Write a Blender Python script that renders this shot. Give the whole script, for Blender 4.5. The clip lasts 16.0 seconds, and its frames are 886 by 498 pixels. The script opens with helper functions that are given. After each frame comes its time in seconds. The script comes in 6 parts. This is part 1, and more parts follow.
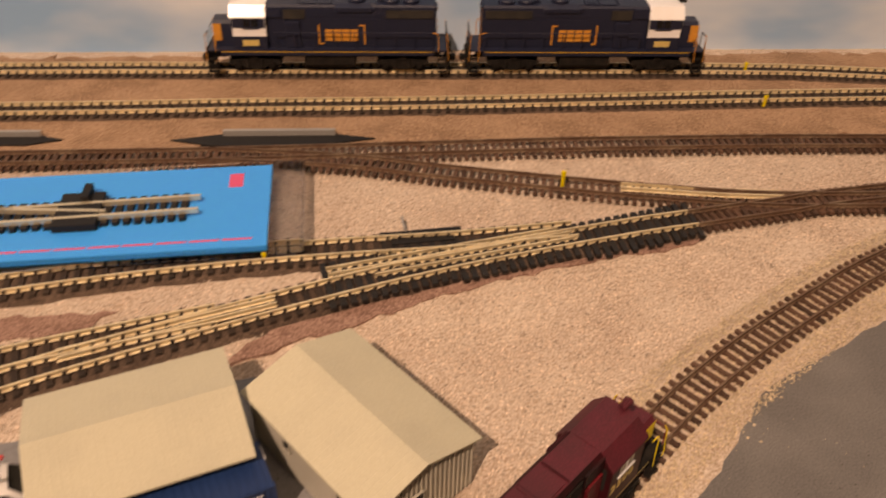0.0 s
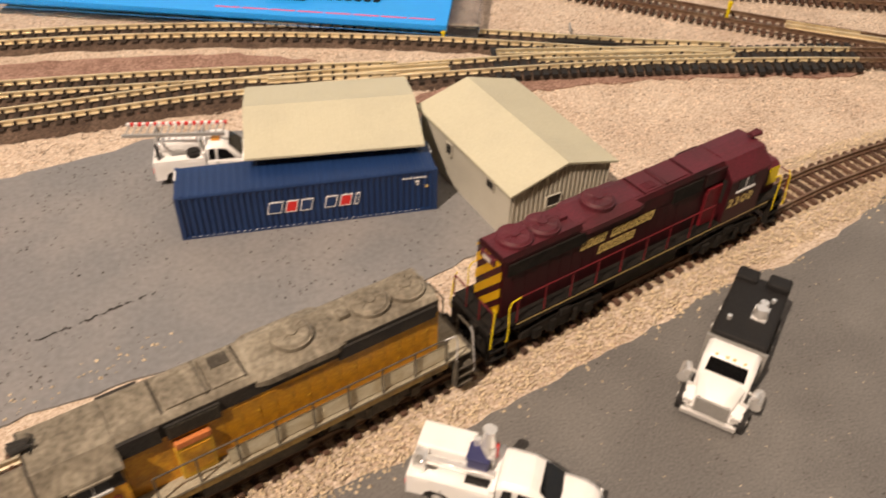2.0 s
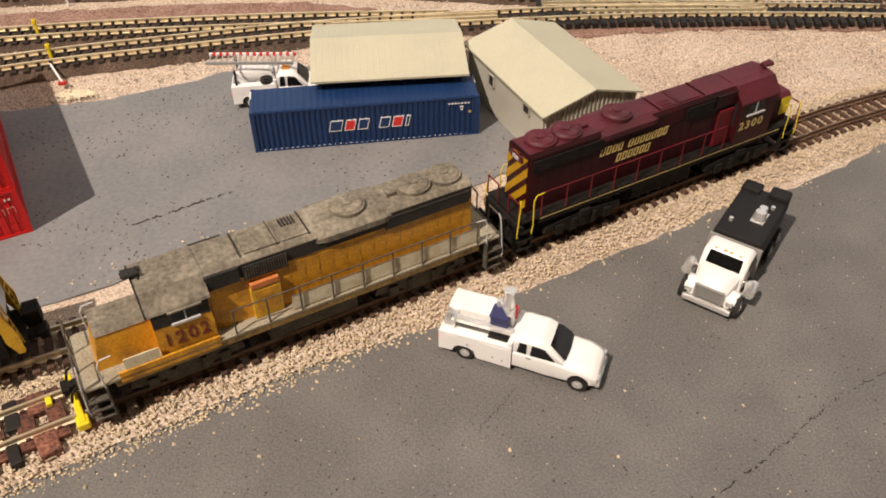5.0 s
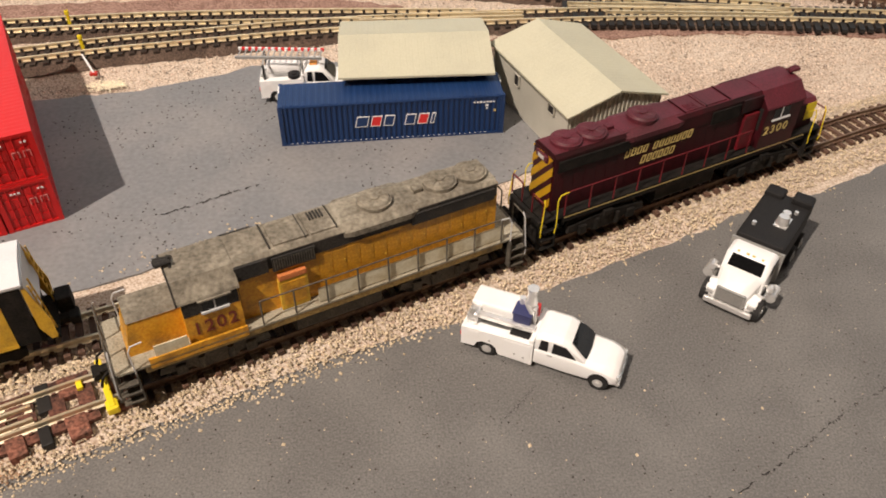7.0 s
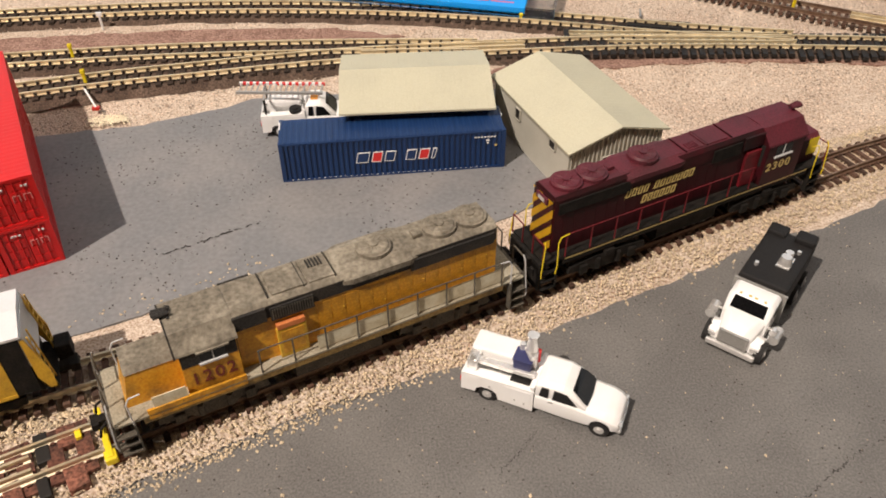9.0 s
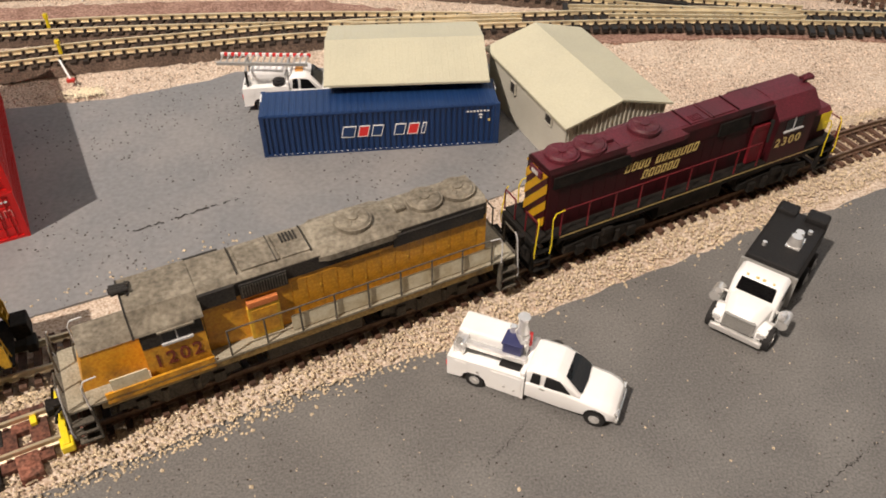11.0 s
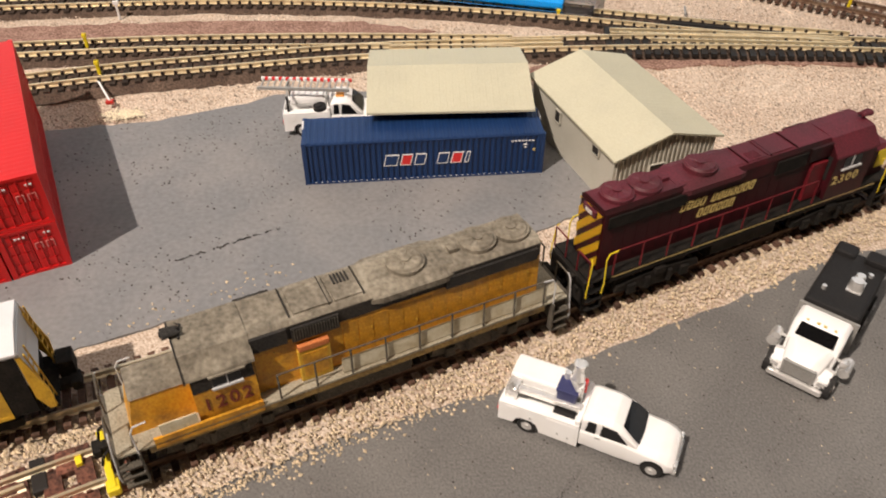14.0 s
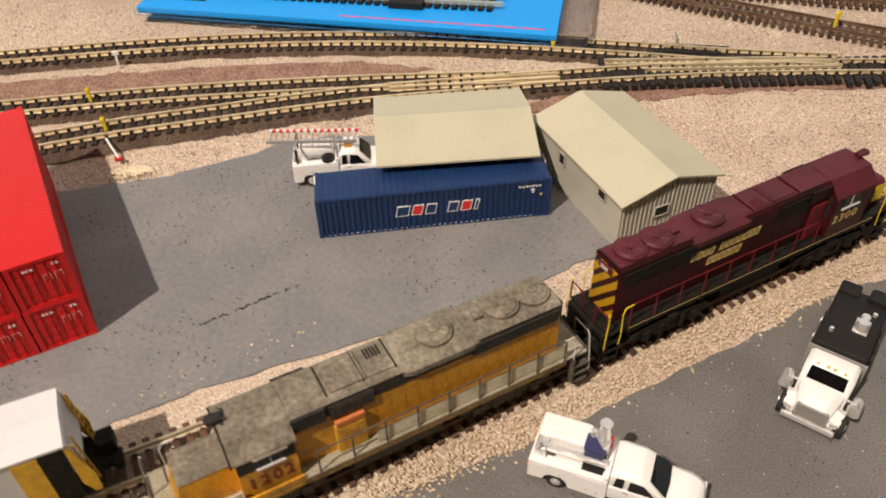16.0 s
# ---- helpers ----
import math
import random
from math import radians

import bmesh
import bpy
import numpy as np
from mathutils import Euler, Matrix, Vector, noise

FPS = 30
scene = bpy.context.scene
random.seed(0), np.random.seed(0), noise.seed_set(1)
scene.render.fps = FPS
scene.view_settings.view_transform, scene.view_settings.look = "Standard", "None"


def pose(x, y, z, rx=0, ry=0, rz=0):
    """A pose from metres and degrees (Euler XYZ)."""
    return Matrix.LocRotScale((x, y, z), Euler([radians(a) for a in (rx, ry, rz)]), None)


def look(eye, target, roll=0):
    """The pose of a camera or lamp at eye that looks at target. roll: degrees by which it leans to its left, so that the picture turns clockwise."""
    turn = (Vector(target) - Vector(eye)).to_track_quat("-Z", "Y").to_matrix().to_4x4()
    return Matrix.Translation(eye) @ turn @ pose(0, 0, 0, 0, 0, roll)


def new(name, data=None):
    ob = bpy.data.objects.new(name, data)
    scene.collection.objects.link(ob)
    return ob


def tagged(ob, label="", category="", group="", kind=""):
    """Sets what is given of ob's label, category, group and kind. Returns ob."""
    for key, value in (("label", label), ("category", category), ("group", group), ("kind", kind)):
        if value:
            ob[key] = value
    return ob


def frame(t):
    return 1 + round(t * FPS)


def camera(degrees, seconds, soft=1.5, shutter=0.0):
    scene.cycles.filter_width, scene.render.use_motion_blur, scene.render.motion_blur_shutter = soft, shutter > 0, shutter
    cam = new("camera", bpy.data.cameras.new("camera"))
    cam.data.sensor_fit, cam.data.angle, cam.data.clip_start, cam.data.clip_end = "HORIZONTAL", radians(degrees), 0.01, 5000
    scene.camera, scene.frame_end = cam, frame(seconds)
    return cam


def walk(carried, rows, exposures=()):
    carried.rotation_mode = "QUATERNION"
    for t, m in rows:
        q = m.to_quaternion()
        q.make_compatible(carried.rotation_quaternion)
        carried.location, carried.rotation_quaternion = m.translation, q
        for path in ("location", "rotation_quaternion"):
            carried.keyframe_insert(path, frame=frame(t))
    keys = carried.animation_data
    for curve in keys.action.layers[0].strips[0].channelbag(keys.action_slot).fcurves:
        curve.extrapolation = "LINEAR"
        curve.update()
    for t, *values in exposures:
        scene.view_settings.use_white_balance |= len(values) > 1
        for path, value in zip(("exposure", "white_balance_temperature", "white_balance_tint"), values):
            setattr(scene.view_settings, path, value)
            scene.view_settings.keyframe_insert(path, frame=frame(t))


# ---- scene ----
cam = camera(58.00, 16.0, soft=1.8, shutter=0.5)
PATH = [
    (0, (0.05645, -0.12809, 0.18437), (0.16486, 0.08476, 0.00287), 1.48),
    (0.5, (0.04732, -0.14410, 0.18166), (0.13483, 0.07299, -0.00600), 1.37),
    (1, (0.04245, -0.16691, 0.16495), (0.11510, 0.05080, -0.02824), 1.83),
    (1.5, (0.04208, -0.18358, 0.16356), (0.10689, 0.03599, -0.03031), 1.89),
    (2, (0.03085, -0.19124, 0.15295), (0.08593, 0.02922, -0.04292), 1.63),
    (2.5, (0.02168, -0.19863, 0.15228), (0.06875, 0.02203, -0.04543), 1.30),
    (3, (0.02211, -0.21066, 0.14729), (0.06520, 0.01058, -0.05069), 1.44),
    (3.5, (0.01395, -0.22320, 0.14529), (0.05234, -0.00254, -0.05431), 1.68),
    (4, (0.02459, -0.22727, 0.15375), (0.06190, -0.00529, -0.04457), 0.69),
    (6.5, (0.02926, -0.23287, 0.15405), (0.06024, -0.01015, -0.04453), 0.42),
    (7, (0.02541, -0.23233, 0.15540), (0.05422, -0.00985, -0.04377), 0.54),
    (7.5, (0.02625, -0.23326, 0.15878), (0.05282, -0.00978, -0.03958), 0.22),
    (8, (0.02888, -0.23274, 0.15896), (0.05558, -0.00809, -0.03807), 0.21),
    (8.5, (0.02985, -0.23020, 0.16189), (0.05665, -0.00521, -0.03474), 0.13),
    (9, (0.02808, -0.22584, 0.16177), (0.05452, -0.00102, -0.03510), -0.18),
    (9.5, (0.02999, -0.22114, 0.16042), (0.05585, 0.00319, -0.03708), -0.20),
    (10, (0.03015, -0.21931, 0.15524), (0.05546, 0.00402, -0.04347), -0.02),
    (12.5, (0.03634, -0.21636, 0.14798), (0.06334, 0.00642, -0.05112), 0.49),
    (13, (0.03014, -0.21429, 0.14862), (0.05608, 0.00799, -0.05118), 0.59),
    (13.5, (0.02650, -0.21291, 0.15142), (0.04949, 0.01068, -0.04728), 0.40),
    (14, (0.02467, -0.20879, 0.15304), (0.04539, 0.01589, -0.04467), 0.11),
    (14.5, (0.02096, -0.20409, 0.15727), (0.03876, 0.02198, -0.03913), -0.09),
    (15, (0.02152, -0.20268, 0.15336), (0.03937, 0.02260, -0.04395), -0.07),
    (15.5, (0.02637, -0.20015, 0.15652), (0.04518, 0.02448, -0.04144), -0.65),
    (16, (0.01688, -0.20063, 0.17100), (0.04264, 0.02108, -0.02946), -1.59),
]
walk(cam, [(t, look(eye, target, roll)) for t, eye, target, roll in PATH],
     exposures=[(0.0, -0.44, 9500, 29), (0.6, -0.40, 8800, 28), (1.2, -0.15, 7900, 21), (1.6, -0.05, 7700, 17), (2.2, 0.0, 7450, 15), (3.5, 0.0, 6950, 12), (4.5, 0.0, 6800, 11), (7.0, 0.0, 6600, 11), (12.0, 0.0, 6500, 10), (14.8, 0.0, 6550, 11), (16.0, -0.13, 6800, 11)])

# ---- light: one bright ceiling bulb, an added soft overhead fill, dim room ----
MM = 0.001
world = bpy.data.worlds.new("room_air")
scene.world = world
world.use_nodes = True
world.node_tree.nodes["Background"].inputs[0].default_value = (1.0, 0.93, 0.85, 1)
world.node_tree.nodes["Background"].inputs[1].default_value = 0.012
BULB = Vector((-0.81, -0.775, 1.577))


def lamp(name, where, target, power, color, size, size_y=None):
    data = bpy.data.lights.new(name, "AREA")
    data.energy, data.color, data.size = power, color, size
    data.shape = "DISK" if size_y is None else "RECTANGLE"
    if size_y is not None:
        data.size_y = size_y
    ob = new(name, data)
    ob.matrix_world = look(where, target)
    return ob


lamp("bulb_light", BULB, (0.02, -0.05, 0), 47.5, (1.0, 0.865, 0.75), 0.035)
# Unseen wide fill lamp, added to soften the bulb's shadows
lamp("fill_light", (0.35, 0.05, 1.585), (0.35, 0.05, 0), 4.3, (1.0, 0.88, 0.78), 1.2, 0.3)


# ---- materials ----
def material(name, color, rough=0.6, metal=0.0, grain=0.0, grain_size=0.4, stain=None, stain_size=8.0, stain_amount=0.5,
             bump=0.0, bump_size=0.3, specks=None, speck_size=1.0, speck_cut=0.12, vary=0.0, island=False, coat=0.0, spec=0.5):
    """Sizes in millimetres. stain and specks are colours laid over the base by noise."""
    m = bpy.data.materials.new(name)
    m.use_nodes = True
    nt = m.node_tree
    bsdf = nt.nodes["Principled BSDF"]
    bsdf.inputs["Roughness"].default_value = rough
    bsdf.inputs["Metallic"].default_value = metal
    bsdf.inputs["Specular IOR Level"].default_value = spec
    if coat:
        bsdf.inputs["Coat Weight"].default_value = coat
        bsdf.inputs["Coat Roughness"].default_value = 0.15
    co = nt.nodes.new("ShaderNodeTexCoord").outputs["Object"]

    def noise_tex(size, detail=3.0):
        n = nt.nodes.new("ShaderNodeTexNoise")
        n.inputs["Scale"].default_value = 1000.0 / size
        n.inputs["Detail"].default_value = detail
        nt.links.new(co, n.inputs["Vector"])
        return n.outputs["Fac"]

    def ramp(fac, low, high):
        r = nt.nodes.new("ShaderNodeMapRange")
        r.inputs["From Min"].default_value, r.inputs["From Max"].default_value = low, high
        nt.links.new(fac, r.inputs["Value"])
        return r.outputs["Result"]

    def mix(fac, a, b, mode="MIX"):
        x = nt.nodes.new("ShaderNodeMix")
        x.data_type, x.blend_type = "RGBA", mode
        for value, socket in ((fac, x.inputs["Factor"]), (a, x.inputs["A"]), (b, x.inputs["B"])):
            if isinstance(value, (int, float)):
                socket.default_value = value
            elif isinstance(value, tuple):
                socket.default_value = (*value, 1)
            else:
                nt.links.new(value, socket)
        return x.outputs["Result"]

    col = mix(0.0, tuple(color), tuple(color))
    if stain:
        f = nt.nodes.new("ShaderNodeMath")
        f.operation = "MULTIPLY"
        nt.links.new(ramp(noise_tex(stain_size, 5.0), 0.42, 0.66), f.inputs[0])
        f.inputs[1].default_value = stain_amount
        col = mix(f.outputs[0], col, tuple(stain))
    if grain:
        g = ramp(noise_tex(grain_size, 4.0), 0.3, 0.7)
        col = mix(grain, col, mix(g, (0.0, 0.0, 0.0), (1.0, 1.0, 1.0)), "SOFT_LIGHT")
    if specks:
        v = nt.nodes.new("ShaderNodeTexVoronoi")
        v.inputs["Scale"].default_value = 1000.0 / speck_size
        nt.links.new(co, v.inputs["Vector"])
        r = ramp(v.outputs["Distance"], speck_cut, speck_cut * 0.6)
        k = nt.nodes.new("ShaderNodeMath")
        k.operation = "MULTIPLY"
        nt.links.new(r, k.inputs[0])
        nt.links.new(ramp(noise_tex(speck_size * 3.5), 0.5, 0.6), k.inputs[1])
        col = mix(k.outputs[0], col, tuple(specks))
    if vary:
        rnd = (nt.nodes.new("ShaderNodeNewGeometry").outputs["Random Per Island"] if island
               else nt.nodes.new("ShaderNodeObjectInfo").outputs["Random"])
        hs = nt.nodes.new("ShaderNodeHueSaturation")
        val = nt.nodes.new("ShaderNodeMapRange")
        val.inputs["To Min"].default_value, val.inputs["To Max"].default_value = 1 - vary, 1 + vary
        nt.links.new(rnd, val.inputs["Value"])
        nt.links.new(val.outputs["Result"], hs.inputs["Value"])
        nt.links.new(col, hs.inputs["Color"])
        col = hs.outputs["Color"]
    nt.links.new(col, bsdf.inputs["Base Color"])
    if bump:
        b = nt.nodes.new("ShaderNodeBump")
        b.inputs["Strength"].default_value = bump
        b.inputs["Distance"].default_value = bump_size * 0.4 * MM
        nt.links.new(noise_tex(bump_size, 4.0), b.inputs["Height"])
        nt.links.new(b.outputs["Normal"], bsdf.inputs["Normal"])
    return m


GRAVEL = material("gravel_bed", (0.58, 0.475, 0.38), 0.95, grain=0.9, grain_size=0.7, stain=(0.36, 0.23, 0.16), stain_size=38, stain_amount=0.3, bump=1.0, bump_size=1.0)
STONES = material("loose_stone", (0.62, 0.515, 0.42), 0.9, grain=0.5, grain_size=0.3, stain=(0.40, 0.27, 0.19), stain_size=35, stain_amount=0.3, vary=0.55, island=True)
STONES_PALE = material("pale_stone", (0.59, 0.48, 0.335), 0.9, grain=0.5, grain_size=0.3, vary=0.32, island=True)
DIRT = material("red_brown_dirt", (0.32, 0.195, 0.15), 0.95, grain=0.8, grain_size=0.8, stain=(0.17, 0.085, 0.062), stain_size=9, bump=0.8, bump_size=0.8)
PAD = material("painted_grey_pad", (0.198, 0.200, 0.206), 0.68, grain=0.15, grain_size=1.6, stain=(0.270, 0.258, 0.252), stain_size=30, stain_amount=0.65,
               bump=0.10, bump_size=1.4, specks=(0.035, 0.028, 0.025), speck_size=4.4, speck_cut=0.10)
PAD_FRONT = material("painted_dark_grey_pad", (0.142, 0.136, 0.130), 0.72, grain=0.36, grain_size=0.55, stain=(0.192, 0.185, 0.175), stain_size=24, stain_amount=0.7,
                     bump=0.55, bump_size=0.9, specks=(0.045, 0.042, 0.040), speck_size=5.0, speck_cut=0.06)
CRACK = material("crack_black", (0.02, 0.018, 0.016), 0.9, grain=0.3, grain_size=0.5)
TIE_DARK = material("dark_brown_tie", (0.030, 0.019, 0.013), 0.8, grain=0.5, grain_size=0.5, vary=0.35)
ROADBED = material("dark_brown_roadbed", (0.075, 0.048, 0.034), 0.9, grain=0.7, grain_size=0.7, stain=(0.16, 0.11, 0.08), stain_size=9, bump=0.6, bump_size=0.7)
REAR_BED = material("brown_rear_ballast", (0.38, 0.24, 0.15), 0.95, grain=0.9, grain_size=0.9, stain=(0.20, 0.115, 0.065), stain_size=22, stain_amount=0.6, bump=1.0, bump_size=1.0)
REAR_STONES = material("brown_stone", (0.42, 0.28, 0.18), 0.9, grain=0.5, grain_size=0.3, stain=(0.26, 0.15, 0.09), stain_size=30, stain_amount=0.5, vary=0.5, island=True)
GRIT = material("dark_grit", (0.045, 0.034, 0.028), 0.9, vary=0.6, island=True)
CHALK = material("pale_powder", (0.78, 0.70, 0.52), 0.9, vary=0.15, island=True)
TIE_BROWN = material("brown_tie", (0.095, 0.05, 0.032), 0.85, grain=0.5, grain_size=0.5, vary=0.4)
TIE_RED = material("red_brown_tie", (0.17, 0.066, 0.043), 0.9, grain=0.8, grain_size=0.8, stain=(0.05, 0.028, 0.02), stain_size=4, stain_amount=0.8, bump=0.8, bump_size=0.9, vary=0.4)
TIE_BLACK = material("black_tie", (0.012, 0.010, 0.009), 0.6, grain=0.4, grain_size=0.5, vary=0.3)
RAIL = material("nickel_rail", (0.92, 0.77, 0.50), 0.30, 0.38, grain=0.3, grain_size=0.8, stain=(0.40, 0.28, 0.15), stain_size=7, stain_amount=0.4)
RAIL_RUST = material("rusty_rail", (0.17, 0.10, 0.065), 0.5, 0.35, grain=0.4, grain_size=0.8, stain=(0.38, 0.29, 0.20), stain_size=9, stain_amount=0.4)
RAIL_TOP = material("polished_rail", (0.84, 0.74, 0.54), 0.32, 0.7, grain=0.2, grain_size=0.8)
ROOF_TAN = material("cream_plastic_roof", (0.57, 0.545, 0.405), 0.55, grain=0.12, grain_size=0.6, stain=(0.48, 0.46, 0.35), stain_size=20, stain_amount=0.5)
WALL_TAN = material("grey_plastic_siding", (0.50, 0.48, 0.41), 0.6, grain=0.12, grain_size=0.5, stain=(0.38, 0.36, 0.30), stain_size=12, stain_amount=0.4)
HOLE = material("dark_opening", (0.012, 0.010, 0.009), 0.8)
BLUE = material("navy_container_paint", (0.007, 0.032, 0.115), 0.45, grain=0.15, grain_size=0.6, stain=(0.010, 0.041, 0.138), stain_size=12)
RED = material("bright_red_plastic", (0.66, 0.012, 0.012), 0.38, grain=0.08, grain_size=0.8, stain=(0.58, 0.010, 0.010), stain_size=14, stain_amount=0.4)
WHITE_INK = material("white_print", (0.80, 0.80, 0.80), 0.5, grain=0.1, grain_size=0.4)
RED_INK = material("red_print", (0.72, 0.03, 0.03), 0.5, grain=0.1, grain_size=0.4)
YELLOW_INK = material("pale_yellow_print", (0.66, 0.50, 0.18), 0.5, grain=0.3, grain_size=0.3)
ORANGE_INK = material("orange_print", (0.70, 0.30, 0.05), 0.5, grain=0.2, grain_size=0.3)
BROWN_INK = material("dark_red_print", (0.19, 0.036, 0.016), 0.6, grain=0.3, grain_size=0.3)
DECAL = material("pale_pink_decal", (0.72, 0.30, 0.28), 0.5, grain=0.2, grain_size=0.4)
PINK_INK = material("pink_print", (0.75, 0.10, 0.22), 0.5)
WHITE = material("white_gloss_body", (0.93, 0.93, 0.925), 0.35, grain=0.05, grain_size=0.6, stain=(0.88, 0.86, 0.81), stain_size=6, stain_amount=0.4, coat=0.2)
GLASS_BLACK = material("black_window", (0.010, 0.010, 0.011), 0.18)
TYRE = material("black_tyre", (0.016, 0.015, 0.015), 0.8, grain=0.3, grain_size=0.3)
BLACK = material("black_plastic", (0.014, 0.013, 0.013), 0.6, spec=0.3, grain=0.3, grain_size=0.5)
CHROME = material("chrome_silver", (0.86, 0.85, 0.83), 0.22, 0.65, bump=0.7, bump_size=1.0, grain=0.2, grain_size=0.4)
SILVER = material("grey_metal_paint", (0.42, 0.41, 0.39), 0.4, 0.4, grain=0.2, grain_size=0.5)
NAVY = material("dark_blue_plastic", (0.03, 0.035, 0.12), 0.5, grain=0.1, grain_size=0.5)
STRIPE = material("orange_yellow_stripe", (0.90, 0.56, 0.025), 0.5, grain=0.2, grain_size=0.4, stain=(0.70, 0.38, 0.02), stain_size=3, stain_amount=0.4)
YELLOW = material("bright_yellow_paint", (0.88, 0.68, 0.02), 0.5, grain=0.15, grain_size=0.5)
GOLD = material("yellow_loco_paint", (0.70, 0.42, 0.035), 0.5, grain=0.3, grain_size=0.4, stain=(0.40, 0.22, 0.03), stain_size=3, stain_amount=0.5)
AMBER = material("weathered_orange_yellow", (0.74, 0.355, 0.022), 0.42, grain=0.4, grain_size=0.7, stain=(0.24, 0.115, 0.02), stain_size=7, stain_amount=0.75, bump=0.2, bump_size=0.5, specks=(0.07, 0.04, 0.015), speck_size=1.3, speck_cut=0.10)
ROOF_GREY = material("weathered_grey_roof", (0.170, 0.148, 0.113), 0.85, grain=0.45, grain_size=1.1, stain=(0.32, 0.285, 0.22), stain_size=7, stain_amount=0.8, bump=0.3, bump_size=0.5)
DARK_BAND = material("dark_grey_band", (0.030, 0.028, 0.026), 0.7, spec=0.25, grain=0.4, grain_size=0.5, stain=(0.06, 0.05, 0.04), stain_size=5)
DECK_GREY = material("pale_grey_walkway", (0.34, 0.31, 0.235), 0.8, grain=0.4, grain_size=0.5, stain=(0.20, 0.16, 0.10), stain_size=5)
CREAM = material("dirty_cream_panel", (0.74, 0.68, 0.51), 0.7, grain=0.3, grain_size=0.6, stain=(0.45, 0.35, 0.17), stain_size=5, stain_amount=0.6)
SILL_OLIVE = material("grimy_olive_sill", (0.30, 0.19, 0.055), 0.7, grain=0.5, grain_size=0.5, stain=(0.09, 0.065, 0.03), stain_size=5, stain_amount=0.8)
UNDER = material("grimy_black_frame", (0.010, 0.009, 0.008), 0.75, spec=0.2, grain=0.5, grain_size=0.5, stain=(0.030, 0.024, 0.020), stain_size=3)
UNDER_GREY = material("grimy_grey_frame", (0.075, 0.066, 0.052), 0.8, grain=0.5, grain_size=0.5, stain=(0.15, 0.125, 0.09), stain_size=3)
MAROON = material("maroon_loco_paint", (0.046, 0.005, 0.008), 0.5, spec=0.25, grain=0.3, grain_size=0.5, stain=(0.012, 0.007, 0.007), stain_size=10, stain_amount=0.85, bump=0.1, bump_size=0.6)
# Maroon lightened for the light falling on the roof; sides stay darker
MAROON_ROOF = material("lit_maroon_roof", (0.105, 0.012, 0.022), 0.6, grain=0.35, grain_size=0.5, stain=(0.045, 0.012, 0.015), stain_size=15, stain_amount=0.6, bump=0.15, bump_size=0.6)
# Brighter maroon; on the locker it paints in light on the cab's rear wall
MAROON_BRIGHT = material("bright_maroon_panel", (0.16, 0.008, 0.014), 0.5, grain=0.3, grain_size=0.5, stain=(0.07, 0.006, 0.01), stain_size=4, stain_amount=0.6)
MIDNIGHT = material("dark_navy_loco_paint", (0.012, 0.016, 0.038), 0.45, grain=0.3, grain_size=0.5)
GREY_CAR = material("pale_grey_car_paint", (0.62, 0.62, 0.62), 0.5, grain=0.1, grain_size=0.5, stain=(0.52, 0.52, 0.52), stain_size=8)
CARD = material("bright_blue_card", (0.0, 0.36, 1.0), 0.5, grain=0.05, grain_size=2, stain=(0.0, 0.36, 0.95), stain_size=30)
CABLE = material("red_plastic_base", (0.5, 0.03, 0.02), 0.5)
ROOM = material("room_wall_paint", (0.62, 0.58, 0.52), 0.8, grain=0.1, grain_size=4, stain=(0.56, 0.52, 0.46), stain_size=400)
WOOD = material("table_fascia_wood", (0.20, 0.11, 0.06), 0.6, grain=0.4, grain_size=3, stain=(0.14, 0.07, 0.04), stain_size=60)


def clear_plastic():
    m = bpy.data.materials.new("clear_plastic")
    m.use_nodes = True
    b = m.node_tree.nodes["Principled BSDF"]
    b.inputs["Base Color"].default_value = (0.95, 0.95, 0.97, 1)
    b.inputs["Roughness"].default_value = 0.12
    b.inputs["Transmission Weight"].default_value = 1.0
    b.inputs["IOR"].default_value = 1.12
    return m


CLEAR = clear_plastic()


def sky_paint():
    """Painted backdrop: blue with soft white clouds."""
    m = bpy.data.materials.new("painted_sky")
    m.use_nodes = True
    nt = m.node_tree
    b = nt.nodes["Principled BSDF"]
    b.inputs["Roughness"].default_value = 0.8
    co = nt.nodes.new("ShaderNodeTexCoord")
    mp = nt.nodes.new("ShaderNodeMapping")
    mp.inputs["Scale"].default_value = (1.0, 1.0, 2.6)
    nt.links.new(co.outputs["Object"], mp.inputs["Vector"])
    n = nt.nodes.new("ShaderNodeTexNoise")
    n.inputs["Scale"].default_value, n.inputs["Detail"].default_value = 6.0, 4.0
    nt.links.new(mp.outputs["Vector"], n.inputs["Vector"])
    r = nt.nodes.new("ShaderNodeValToRGB")
    r.color_ramp.elements[0].position, r.color_ramp.elements[0].color = 0.38, (0.26, 0.47, 0.72, 1)
    r.color_ramp.elements[1].position, r.color_ramp.elements[1].color = 0.64, (0.80, 0.86, 0.90, 1)
    nt.links.new(n.outputs["Fac"], r.inputs["Fac"])
    nt.links.new(r.outputs["Color"], b.inputs["Base Color"])
    return m


SKY = sky_paint()


# ---- building helpers ----
def box(bm, x0, x1, y0, y1, z0, z1, m=None, bevel=0.0):
    made = bmesh.ops.create_cube(bm, size=1.0)["verts"]
    t = Matrix.Translation(((x0 + x1) / 2, (y0 + y1) / 2, (z0 + z1) / 2)) @ Matrix.Diagonal((x1 - x0, y1 - y0, z1 - z0, 1))
    bmesh.ops.transform(bm, matrix=(m @ t) if m is not None else t, verts=made)
    if bevel:
        edges = {e for v in made for e in v.link_edges}
        bmesh.ops.bevel(bm, geom=list(edges), offset=bevel, segments=2, affect="EDGES", profile=0.6)


